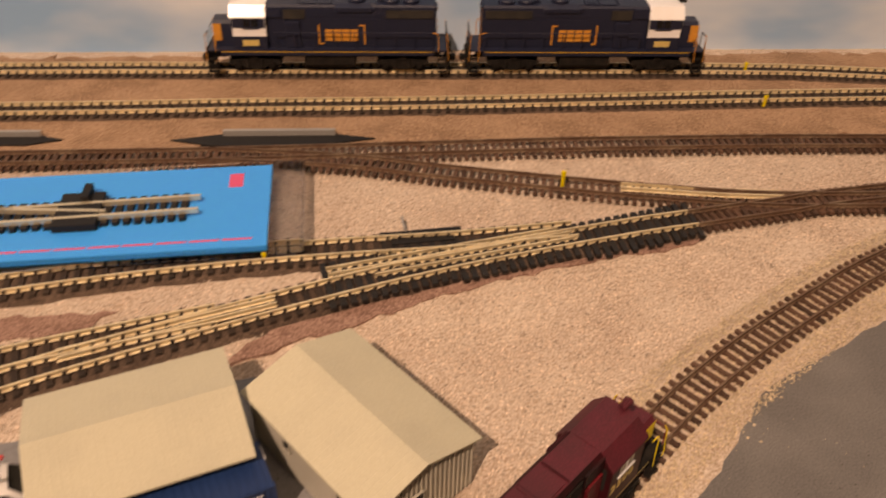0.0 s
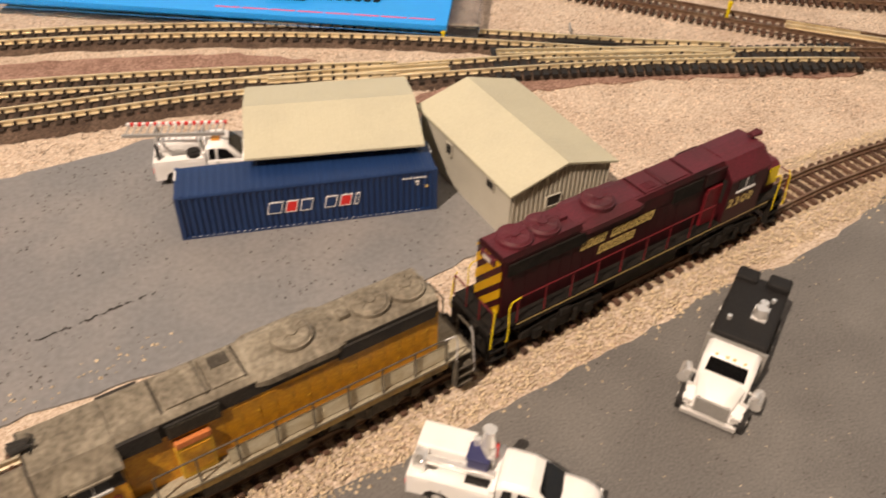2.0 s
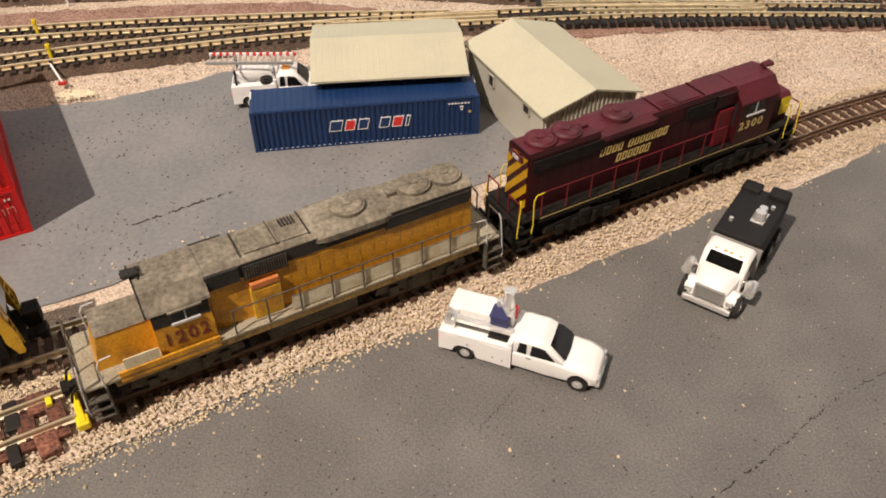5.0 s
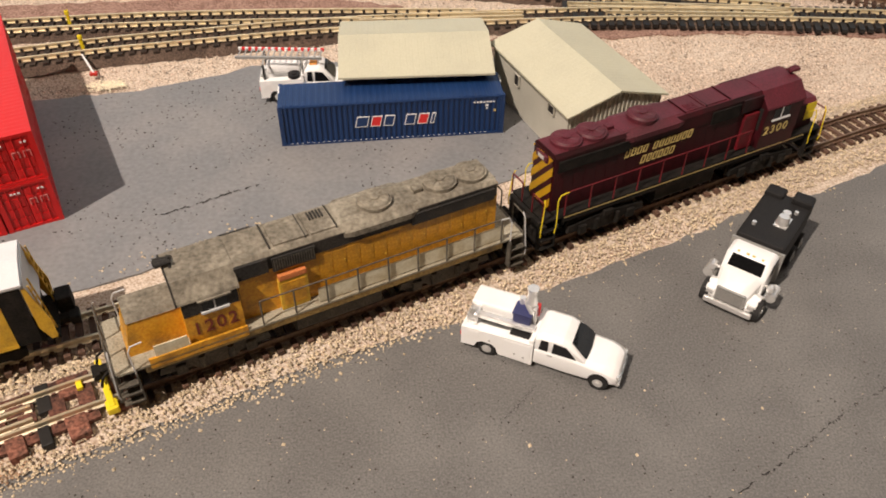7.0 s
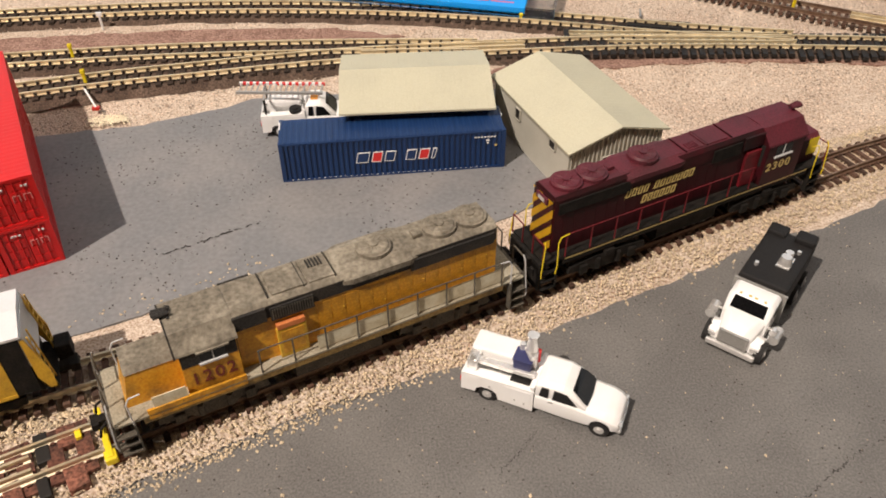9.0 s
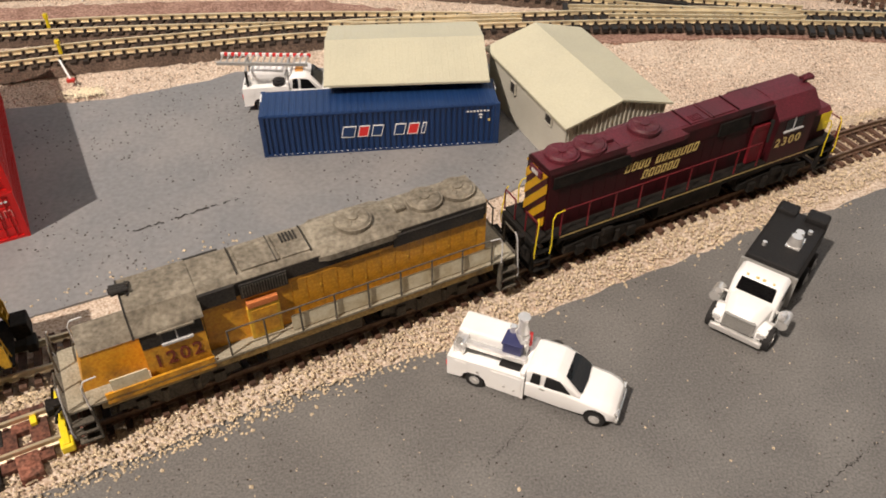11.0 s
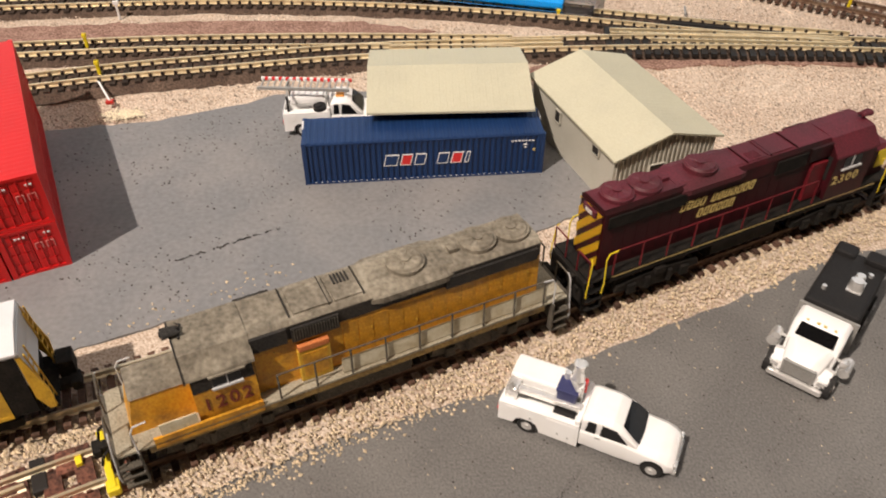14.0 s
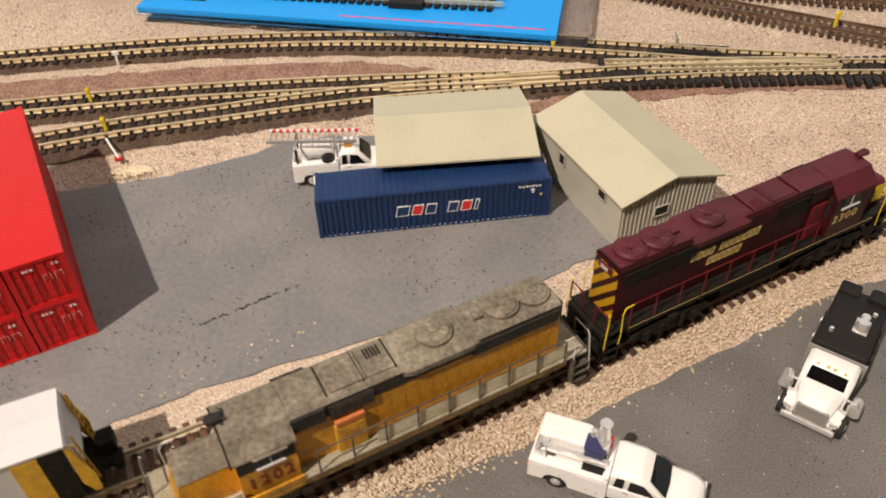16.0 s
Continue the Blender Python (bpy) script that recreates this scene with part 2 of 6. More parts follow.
def rod(bm, a, b, r, sides=6):
    a, b = Vector(a), Vector(b)
    d = b - a
    made = bmesh.ops.create_cone(bm, cap_ends=True, segments=sides, radius1=r, radius2=r, depth=d.length)["verts"]
    bmesh.ops.transform(bm, matrix=Matrix.Translation((a + b) / 2) @ d.to_track_quat("Z", "Y").to_matrix().to_4x4(), verts=made)


def disc(bm, centre, r, depth, axis="Z", sides=20, r2=None):
    made = bmesh.ops.create_cone(bm, cap_ends=True, segments=sides, radius1=r, radius2=r if r2 is None else r2, depth=depth)["verts"]
    turn = {"Z": Matrix(), "Y": Matrix.Rotation(radians(90), 4, "X"), "X": Matrix.Rotation(radians(90), 4, "Y")}[axis]
    bmesh.ops.transform(bm, matrix=Matrix.Translation(centre) @ turn, verts=made)


def prism(bm, prof, x0, x1, prof2=None):
    """A (y, z) profile pulled along x."""
    a = [bm.verts.new((x0, y, z)) for y, z in prof]
    b = [bm.verts.new((x1, y, z)) for y, z in (prof2 or prof)]
    n = len(prof)
    for i in range(n):
        bm.faces.new((a[i], a[(i + 1) % n], b[(i + 1) % n], b[i]))
    bm.faces.new(a[::-1])
    bm.faces.new(b)
    bmesh.ops.recalc_face_normals(bm, faces=bm.faces[:])


def side_prism(bm, prof, y0, y1):
    """An (x, z) profile pulled along y."""
    a = [bm.verts.new((x, y0, z)) for x, z in prof]
    b = [bm.verts.new((x, y1, z)) for x, z in prof]
    n = len(prof)
    for i in range(n):
        bm.faces.new((a[i], a[(i + 1) % n], b[(i + 1) % n], b[i]))
    bm.faces.new(a[::-1])
    bm.faces.new(b)
    bmesh.ops.recalc_face_normals(bm, faces=bm.faces[:])


def loft(bm, sections):
    """Rings of equal length joined in turn, closed at both ends."""
    rings = [[bm.verts.new(p) for p in s] for s in sections]
    n = len(rings[0])
    for a, b in zip(rings, rings[1:]):
        for i in range(n):
            bm.faces.new((a[i], a[(i + 1) % n], b[(i + 1) % n], b[i]))
    bm.faces.new(rings[0][::-1])
    bm.faces.new(rings[-1])
    bmesh.ops.recalc_face_normals(bm, faces=bm.faces[:])


def flat(bm, pts, z0, z1):
    a = [bm.verts.new((x, y, z0)) for x, y in pts]
    b = [bm.verts.new((x, y, z1)) for x, y in pts]
    n = len(pts)
    for i in range(n):
        bm.faces.new((a[i], a[(i + 1) % n], b[(i + 1) % n], b[i]))
    bm.faces.new(b)
    bm.faces.new(a[::-1])
    bmesh.ops.recalc_face_normals(bm, faces=bm.faces[:])


def part(name, bm, mat, parent, label="", smooth=False):
    me = bpy.data.meshes.new(name)
    bm.to_mesh(me)
    bm.free()
    me.materials.append(mat)
    if smooth:
        for p in me.polygons:
            p.use_smooth = True
    ob = new(name, me)
    ob.parent = parent
    if label:
        ob["label"] = label
    return ob


def boxes(name, mat, parent, *dims, bevel=0.0, label=""):
    bm = bmesh.new()
    for d in dims:
        box(bm, *d, bevel=bevel)
    return part(name, bm, mat, parent, label)


def rods(name, mat, parent, r, *points, label=""):
    bm = bmesh.new()
    for a, b in zip(points, points[1:]):
        rod(bm, a, b, r)
    return part(name, bm, mat, parent, label)


def thing(name, m, label, category, group=""):
    ob = new(name)
    ob.empty_display_size = 0.005
    ob.matrix_world = m
    return tagged(ob, label, category, group)


def setting(name, bm, mat, label, category=""):
    ob = part(name, bm, mat, None)
    return tagged(ob, label, category, kind="structure")


def words(name, text, size, mat, parent, m, shear=0.0, label="", stretch=1.0):
    c = bpy.data.curves.new(name, "FONT")
    c.offset = size * 0.018
    c.body, c.size, c.extrude, c.align_x, c.shear = text, size, 0.00004, "CENTER", shear
    tmp = bpy.data.objects.new(name, c)
    me = bpy.data.meshes.new_from_object(tmp)
    bpy.data.objects.remove(tmp)
    me.materials.append(mat)
    ob = new(name, me)
    ob.parent = parent
    ob.matrix_basis = m @ Matrix.Diagonal((stretch, 1, 1, 1))
    if label:
        ob["label"] = label
    return ob


def smooth_line(pts, step):
    """Points at even steps along a Catmull-Rom curve."""
    p = [Vector((*q, 0)) for q in pts]
    p = [2 * p[0] - p[1]] + p + [2 * p[-1] - p[-2]]
    fine = []
    for i in range(1, len(p) - 2):
        for k in range(40):
            t = k / 40
            fine.append(0.5 * (2 * p[i] + (p[i + 1] - p[i - 1]) * t + (2 * p[i - 1] - 5 * p[i] + 4 * p[i + 1] - p[i + 2]) * t * t
                               + (3 * p[i] - p[i - 1] - 3 * p[i + 1] + p[i + 2]) * t ** 3))
    fine.append(p[-2])
    out, left = [fine[0]], step
    for a, b in zip(fine, fine[1:]):
        d = (b - a).length
        while d >= left:
            a = a + (b - a) * (left / d)
            out.append(a)
            d, left = (b - a).length, step
        left -= d
    return out


# ---- the setting ----
def wobble(pts, amount, step=0.004):
    out = []
    for a, b in zip(pts, pts[1:]):
        n = max(1, int((Vector(b) - Vector(a)).length / step))
        for k in range(n):
            x, y = a[0] + (b[0] - a[0]) * k / n, a[1] + (b[1] - a[1]) * k / n
            out.append((x + amount * noise.noise((x * 160, y * 160, 0)), y + amount * noise.noise((x * 160, y * 160, 5))))
    return out


def track_line(x):
    """Height of the main engine track's centre line in the plan."""
    return -0.1066 + 0.377 * (x + 0.049)


def yard_rise(x, y):
    """The rear yard lies about two millimetres higher than the painted pads."""
    t = (y - 0.052 + 0.10 * max(0.0, x - 0.05)) / 0.02
    return 0.0022 * min(1.0, max(0.0, t))


bm = bmesh.new()
xs = [-1.0, -0.6, -0.35] + [-0.25 + 0.005 * i for i in range(151)] + [0.7, 1.0, 1.4]
ys = [-0.42, -0.34] + [-0.28 + 0.005 * i for i in range(137)] + [0.55, 0.8]
grid = [[bm.verts.new((x, y, -0.0006 + yard_rise(x, y) + 0.0004 * noise.noise((x * 60, y * 60, 1)) + 0.0003 * noise.noise((x * 300, y * 300, 2)))) for y in ys] for x in xs]
for i in range(len(xs) - 1):
    for j in range(len(ys) - 1):
        bm.faces.new((grid[i][j], grid[i + 1][j], grid[i + 1][j + 1], grid[i][j + 1]))
setting("ground", bm, GRAVEL, "tan gravel ground of a model railway table", "ground")

BACK_PAD = [(-0.30, 0.03), (-0.12, 0.038), (-0.0914, 0.0394), (-0.0738, 0.0414), (-0.0537, 0.0433), (-0.0232, 0.0528), (-0.0127, 0.0583), (0.01, 0.061), (0.05, 0.060),
            (0.085, 0.055), (0.098, 0.045), (0.112, 0.0), (0.100, -0.0225), (0.0837, -0.0225), (0.0661, -0.0308), (0.0517, -0.0336), (0.02, -0.045), (-0.02, -0.0535), (-0.0381, -0.0583),
            (-0.0592, -0.0672), (-0.12, -0.088), (-0.30, -0.14), (-0.30, 0.03)]
bm = bmesh.new()
flat(bm, wobble(BACK_PAD, 0.0016), -0.0025, 0.0)
pad_back = setting("pavement", bm, PAD, "grey painted yard pad with dark specks and a crack", "pavement")
FRONT_PAD = [(-0.30, -0.20), (-0.12, -0.150), (-0.0583, -0.1236), (-0.0356, -0.1165), (-0.0109, -0.1062), (0.0095, -0.0975), (0.0313, -0.0925), (0.0545, -0.0862), (0.0801, -0.0766), (0.1179, -0.0627),
             (0.1457, -0.051), (0.171, -0.0452), (0.2007, -0.0333), (0.2257, -0.0189), (0.2516, -0.0163), (0.287, -0.0125), (0.36, -0.008), (0.5, -0.02), (0.5, -0.38), (-0.30, -0.38), (-0.30, -0.20)]
bm = bmesh.new()
flat(bm, wobble(FRONT_PAD, 0.0016), -0.0025, 0.0)
pad_front = setting("pavement", bm, PAD_FRONT, "dark grey painted road with pale specks", "pavement")


def crack(a, b, width, parent, n=26):
    """A crack of short broken pieces."""
    bm = bmesh.new()
    a, b = Vector(a), Vector(b)
    d = (b - a).normalized()
    side = Vector((-d.y, d.x))
    last = None
    for i in range(n + 1):
        c = a + (b - a) * i / n + side * random.uniform(-1, 1) * 0.0005
        w = width * random.uniform(0.2, 1.3)
        pair = (bm.verts.new((*(c - side * w), 0.00012)), bm.verts.new((*(c + side * w), 0.00012)))
        if last and random.random() > 0.25:
            bm.faces.new((last[0], pair[0], pair[1], last[1]))
        last = pair
    part("crack", bm, CRACK, parent)


crack((-0.0357, -0.0334), (-0.0068, -0.0208), 0.00034, pad_back, 44)
for a_, b_, w_ in (((0.0530, -0.1222), (0.0594, -0.1165), 0.00012), ((0.0594, -0.1165), (0.0646, -0.1108), 0.00009), ((0.0985, -0.1478), (0.1161, -0.1392), 0.00020),
                   ((0.1161, -0.1392), (0.1310, -0.1311), 0.00013), ((0.1310, -0.1311), (0.1411, -0.1256), 0.00019), ((0.1411, -0.1256), (0.1600, -0.1190), 0.00014)):
    crack(a_, b_, w_, pad_front)

# reddish dirt beside the yard tracks
for name_, pts in (("dirt_patch", [(0.07, 0.060), (0.10, 0.060), (0.15, 0.062), (0.20, 0.058), (0.25, 0.048), (0.262, 0.050), (0.2, 0.066), (0.1, 0.072), (0.07, 0.060)]),
                   ("dirt_patch", [(-0.17, 0.104), (-0.05, 0.104), (0.0, 0.103), (0.04, 0.096), (0.05, 0.100), (0.02, 0.111), (-0.04, 0.118), (-0.17, 0.120), (-0.17, 0.104)])):
    bm = bmesh.new()
    pts = wobble(pts, 0.003)
    base = max(yard_rise(x, y) for x, y in pts)
    flat(bm, pts, -0.002, base - 0.0001)
    tagged(part(name_, bm, DIRT, None), "patch of red-brown scenic dirt beside the yard tracks", "dirt", kind="structure")

# brown ballast under the rearmost tracks
REAR = [(-0.40, 0.405), (0.020, 0.2275), (0.12, 0.1885), (0.1963, 0.160), (0.2718, 0.131), (0.3855, 0.083), (0.60, -0.018), (0.72, -0.02), (0.72, 0.045), (-0.40, 0.512), (-0.40, 0.405)]
bm = bmesh.new()
flat(bm, wobble(REAR, 0.006), -0.002, 0.0026)
setting("rear_ground", bm, REAR_BED, "brown ballast ground under the rear yard tracks", "ground")

# painted backdrop behind the yard
BD = Vector((0.093, 0.316, 0))
ang_bd = math.atan2(-0.42, 1.0)
bm = bmesh.new()
n = 40
front = []
for i in range(n + 1):
    u = -0.9 + 2.0 * i / n
    x, y = BD.x + u * math.cos(ang_bd), BD.y + u * math.sin(ang_bd)
    front.append((x, y))
back = [(x + 0.006 * math.sin(-ang_bd), y + 0.006 * math.cos(ang_bd)) for x, y in front]
flat(bm, front + back[::-1], -0.03, 0.55)
setting("backdrop", bm, SKY, "painted blue sky backdrop with soft white clouds", "backdrop")

# room shell
bm = bmesh.new()
box(bm, -1.02, 1.42, -0.44, -0.42, -0.12, 0.004)
setting("fascia_front", bm, WOOD, "dark wooden fascia of the layout table", "fascia")
bm = bmesh.new()
box(bm, -3.0, 3.4, -3.0, 3.0, -0.97, -0.92)
setting("floor", bm, WOOD, "plain brown room floor", "floor")
bm = bmesh.new()
box(bm, -3.0, 3.4, -3.0, 3.0, 1.62, 1.68)
setting("ceiling", bm, ROOM, "plain pale room ceiling", "ceiling")
for nm, d in (("wall_north", (-3.0, 3.4, 3.0, 3.1)), ("wall_south", (-3.0, 3.4, -3.1, -3.0)), ("wall_west", (-3.1, -3.0, -3.1, 3.1)), ("wall_east", (3.4, 3.5, -3.1, 3.1))):
    bm = bmesh.new()
    box(bm, *d, -0.97, 1.68)
    setting(nm, bm, ROOM, "plain pale room wall", "wall")


# ---- tracks ----
def track(name, pts, top, tie_mat, rail_mat, label, tie_pitch=0.0034, tie_w=0.00085, jitter=0.0001, base=0.0, rail_h=0.0019, gauge=0.009, tie_len=0.0158, ties=True, joint_mat=None):
    ob = thing(name, Matrix(), label, "track")
    if tie_mat is TIE_DARK:
        tie_pitch, tie_w = 0.0046, 0.0011
    line = smooth_line(pts, 0.003)
    tan = [((line[min(i + 1, len(line) - 1)] - line[max(i - 1, 0)]).normalized()) for i in range(len(line))]
    for s in (-1, 1):
        bm = bmesh.new()
        rings = []
        for p, d in zip(line, tan):
            sd = Vector((-d.y, d.x, 0))
            c = p + sd * s * gauge / 2
            ring = []
            for w, z in ((-0.65, 0), (-0.65, 0.16), (-0.20, 0.28), (-0.20, 0.66), (-0.34, 0.76), (-0.34, 1.0), (0.34, 1.0), (0.34, 0.76), (0.20, 0.66), (0.20, 0.28), (0.65, 0.16), (0.65, 0)):
                q = c + sd * w * MM
                ring.append(bm.verts.new((q.x, q.y, top - rail_h * (1 - z))))
            rings.append(ring)
        for a, b in zip(rings, rings[1:]):
            for k in range(11):
                bm.faces.new((a[k], a[k + 1], b[k + 1], b[k]))
        bmesh.ops.recalc_face_normals(bm, faces=bm.faces[:])
        part("rail", bm, rail_mat, ob)
    if not ties:
        return ob
    # Dark brown roadbed; its tone also carries the shadow between the ties
    if tie_mat is TIE_DARK:
        bm = bmesh.new()
        rings = []
        for p, d in zip(line, tan):
            sd = Vector((-d.y, d.x, 0))
            wob = 0.0012 * noise.noise((p.x * 150, p.y * 150, 3))
            rings.append([bm.verts.new((*(p + sd * v)[:2], z)) for v, z in ((-0.0105 + wob, 0.0008), (-0.0078 + wob, top - rail_h - 0.0009), (0.0078 + wob, top - rail_h - 0.0009), (0.0105 + wob, 0.0008))])
        for a, b in zip(rings, rings[1:]):
            for k in range(3):
                bm.faces.new((a[k], b[k], b[k + 1], a[k + 1]))
        bmesh.ops.recalc_face_normals(bm, faces=bm.faces[:])
        part("roadbed", bm, ROADBED, ob)
    bm = bmesh.new()
    zt = top - rail_h
    box(bm, -tie_w, tie_w, -tie_len / 2, tie_len / 2, zt - 0.0013, zt + 0.00005)
    for s in (-1, 1):
        for k in (-1, 1):
            y = s * gauge / 2 + k * (0.0006 if tie_mat is TIE_DARK else 0.0009)
            box(bm, -0.0005, 0.0005, y - 0.0003, y + 0.0003, zt, zt + (0.0014 if tie_mat is TIE_DARK else 0.0006))
    me = bpy.data.meshes.new("tie")
    bm.to_mesh(me)
    bm.free()
    me.materials.append(tie_mat)
    steps = smooth_line(pts, tie_pitch)
    for i, p in enumerate(steps):
        d = (steps[min(i + 1, len(steps) - 1)] - steps[max(i - 1, 0)]).normalized()
        t = new("tie", me)
        t.parent = ob
        t.matrix_basis = Matrix.Translation((p.x, p.y, random.uniform(-jitter, jitter))) @ Matrix.Rotation(math.atan2(d.y, d.x) + random.uniform(-200, 200) * jitter, 4, "Z")
    return ob


MAIN = [(-0.30, -0.2085), (-0.15, -0.147), (-0.10, -0.1268), (-0.049, -0.1066), (0.06, track_line(0.06)), (0.182, track_line(0.182)), (0.2118, -0.0098), (0.24, -0.0028), (0.275, 0.0036), (0.311, 0.0087), (0.40, 0.013), (0.55, 0.012)]
track("engine_track", [(-0.034, track_line(-0.034))] + MAIN[4:], 0.0045, TIE_BROWN, RAIL_RUST, "weathered brown model track in ballast under the engines", tie_pitch=0.0040, tie_w=0.00075)
track("turnout_track", MAIN[:4] + [(-0.0345, track_line(-0.0345))], 0.0046, TIE_RED, RAIL_TOP, "bright-railed turnout track on wide red-brown ties", tie_pitch=0.0066, tie_w=0.0019, jitter=0.0003)
track("check_rail", [(-0.16, -0.1508), (-0.10, -0.1268), (-0.052, -0.1080)], 0.0044, TIE_BLACK, RAIL_TOP, "pair of bright turnout check rails between the running rails", gauge=0.0040, ties=False)
track("siding_track", [(-0.30, -0.158), (-0.12, -0.1035), (-0.048, -0.0823), (-0.015, -0.0715), (0.03, -0.060)], 0.0045, TIE_BROWN, RAIL_TOP,
      "weathered brown siding track beside the grey pad")
YT = 0.0062
track("yard_track", [(-0.4, 0.49), (0.024, 0.3145), (0.12, 0.2733), (0.25, 0.2165), (0.376, 0.1607), (0.446, 0.124), (0.7, -0.02)], YT, TIE_DARK, RAIL, "rear yard track with golden nickel rails and dark ties")
track("yard_track", [(-0.4, 0.44), (0.022, 0.2665), (0.119, 0.228), (0.2155, 0.1885), (0.4264, 0.1055), (0.7, -0.01)], YT, TIE_DARK, RAIL, "yard track with golden nickel rails and dark ties")
track("yard_track", [(-0.4, 0.39), (0.020, 0.218), (0.12, 0.178), (0.1963, 0.149), (0.2718, 0.1197), (0.3855, 0.0713), (0.6, -0.03)], YT, TIE_BROWN, RAIL_RUST, "yard track with rusty rails on brown ties")
track("yard_track", [(0.10, 0.186), (0.1507, 0.1575), (0.1874, 0.131), (0.2266, 0.1035), (0.261, 0.0805), (0.303, 0.0555), (0.36, 0.030)], YT, TIE_BROWN, RAIL_RUST, "diverging yard track with rusty rails on brown ties", ties=True)
track("yard_track", [(-0.40, 0.120), (-0.22, 0.134), (-0.13, 0.1362), (-0.055, 0.1352), (-0.006, 0.1306), (0.038, 0.1233), (0.083, 0.1127), (0.1235, 0.1006), (0.171, 0.0848), (0.2161, 0.0720)], YT, TIE_DARK, RAIL,
      "curved yard track with golden nickel rails and dark ties")
track("yard_track", [(-0.40, 0.08), (-0.22, 0.0905), (-0.11, 0.0923), (-0.072, 0.0928), (-0.043, 0.092), (-0.0045, 0.0898), (0.03, 0.0868), (0.081, 0.081)], YT, TIE_DARK, RAIL, "yard track joining a turnout, golden rails on dark ties", tie_len=0.0150)
track("yard_track", [(-0.40, 0.012), (-0.22, 0.045), (-0.1035, 0.066), (-0.0685, 0.0715), (-0.0403, 0.0742), (-0.004, 0.0777), (0.027, 0.0792), (0.081, 0.0789), (0.117, 0.0778), (0.156, 0.0752), (0.19, 0.0712), (0.2365, 0.064), (0.2620, 0.0590)],
      YT + 0.0001, TIE_DARK, RAIL, "yard track with turnouts, golden rails on dark ties")
track("yard_track", [(0.2622, 0.0590), (0.2995, 0.0515), (0.36, 0.038), (0.6, -0.03)], YT, TIE_BROWN, RAIL_RUST, "yard track with rusty rails beyond the turnout")


# ---- sheds ----
def shed(name, length, width, eave, ridge, m, label, windows, wall_in=(0.002, 0.002)):
    """Gabled shed, ridge along local x, centred on the origin."""
    ob = thing(name, m, label, "shed", "sheds beside the track")
    hl, hw, t = length / 2, width / 2, 0.0007
    wl, ww = hl - wall_in[0], hw - wall_in[1]
    we = eave + (ridge - eave) * (wall_in[1] / hw) - t
    bm = bmesh.new()
    box(bm, -0.0002, 0.0002, -0.00025, 0.00025, 0, we - 0.0002)
    strip = bpy.data.meshes.new("batten")
    bm.to_mesh(strip)
    bm.free()
    strip.materials.append(WALL_TAN)

    def batten(x, y, turn, high, wall):
        o = new("batten", strip)
        o.parent = wall
        o.matrix_basis = Matrix.Translation((x, y, 0)) @ Matrix.Rotation(turn, 4, "Z") @ Matrix.Diagonal((1, 1, high / (we - 0.0002), 1))

    for s in (-1, 1):
        bm = bmesh.new()
        box(bm, -wl, wl, s * ww - 0.0004, s * ww + 0.0004, 0, we)
        wall = part("side_wall", bm, WALL_TAN, ob)
        for x in (-wl, wl):
            batten(x, s * (ww + 0.0006), 0, we - 0.0002, wall)
        bm = bmesh.new()
        prism(bm, [(-ww, 0), (ww, 0), (ww, we), (0, ridge - t), (-ww, we)], s * wl - 0.0004, s * wl + 0.0004)
        wall = part("gable_wall", bm, WALL_TAN, ob)
        k = int(2 * ww / 0.0016)
        for i in range(k + 1):
            y = -ww + 2 * ww * i / k
            batten(s * (wl + 0.0006), y, math.pi / 2, we + (ridge - we) * (1 - abs(y) / ww) - 0.0008, wall)
        # ribbed roof sheet
        bm = bmesh.new()
        k = int(length / 0.0021)
        rings = []
        for i in range(k):
            for f, up in ((0.0, 0.0), (0.80, 0.0), (0.86, 0.00005), (0.94, 0.00005)):
                x = -hl + length * (i + f) / k
                rings.append([bm.verts.new((x, 0, ridge + up)), bm.verts.new((x, s * hw, eave + up)), bm.verts.new((x, s * hw, eave - t)), bm.verts.new((x, 0, ridge - t))])
        rings.append([bm.verts.new((hl, 0, ridge)), bm.verts.new((hl, s * hw, eave)), bm.verts.new((hl, s * hw, eave - t)), bm.verts.new((hl, 0, ridge - t))])
        for p, q in zip(rings, rings[1:]):
            for j in range(4):
                bm.faces.new((p[j], p[(j + 1) % 4], q[(j + 1) % 4], q[j]))
        bm.faces.new(rings[0])
        bm.faces.new(rings[-1])
        bmesh.ops.recalc_face_normals(bm, faces=bm.faces[:])
        part("roof_slope", bm, ROOF_TAN, ob)
    for face, a, z, w, h in windows:
        win = new("window")
        win.parent = ob
        s = -1 if face in ("left", "front") else 1
        if face in ("left", "right"):
            base = Matrix.Translation((a, s * (ww + 0.0009), z)) @ Matrix.Rotation(0 if s < 0 else math.pi, 4, "Z")
        else:
            base = Matrix.Translation((s * (wl + 0.0009), a, z)) @ Matrix.Rotation(-math.pi / 2 if s < 0 else math.pi / 2, 4, "Z")
        win.matrix_basis = base
        boxes("pane", HOLE, win, (-w / 2, w / 2, -0.0001, 0.0004, -h / 2, h / 2))
        f_ = 0.00018
        boxes("frame", WALL_TAN, win, (-w / 2 - f_, w / 2 + f_, -0.0004, 0.0003, h / 2, h / 2 + f_), (-w / 2 - f_, w / 2 + f_, -0.0004, 0.0003, -h / 2 - f_, -h / 2),
              (-w / 2 - f_, -w / 2, -0.0004, 0.0003, -h / 2, h / 2), (w / 2, w / 2 + f_, -0.0004, 0.0003, -h / 2, h / 2))
    return ob


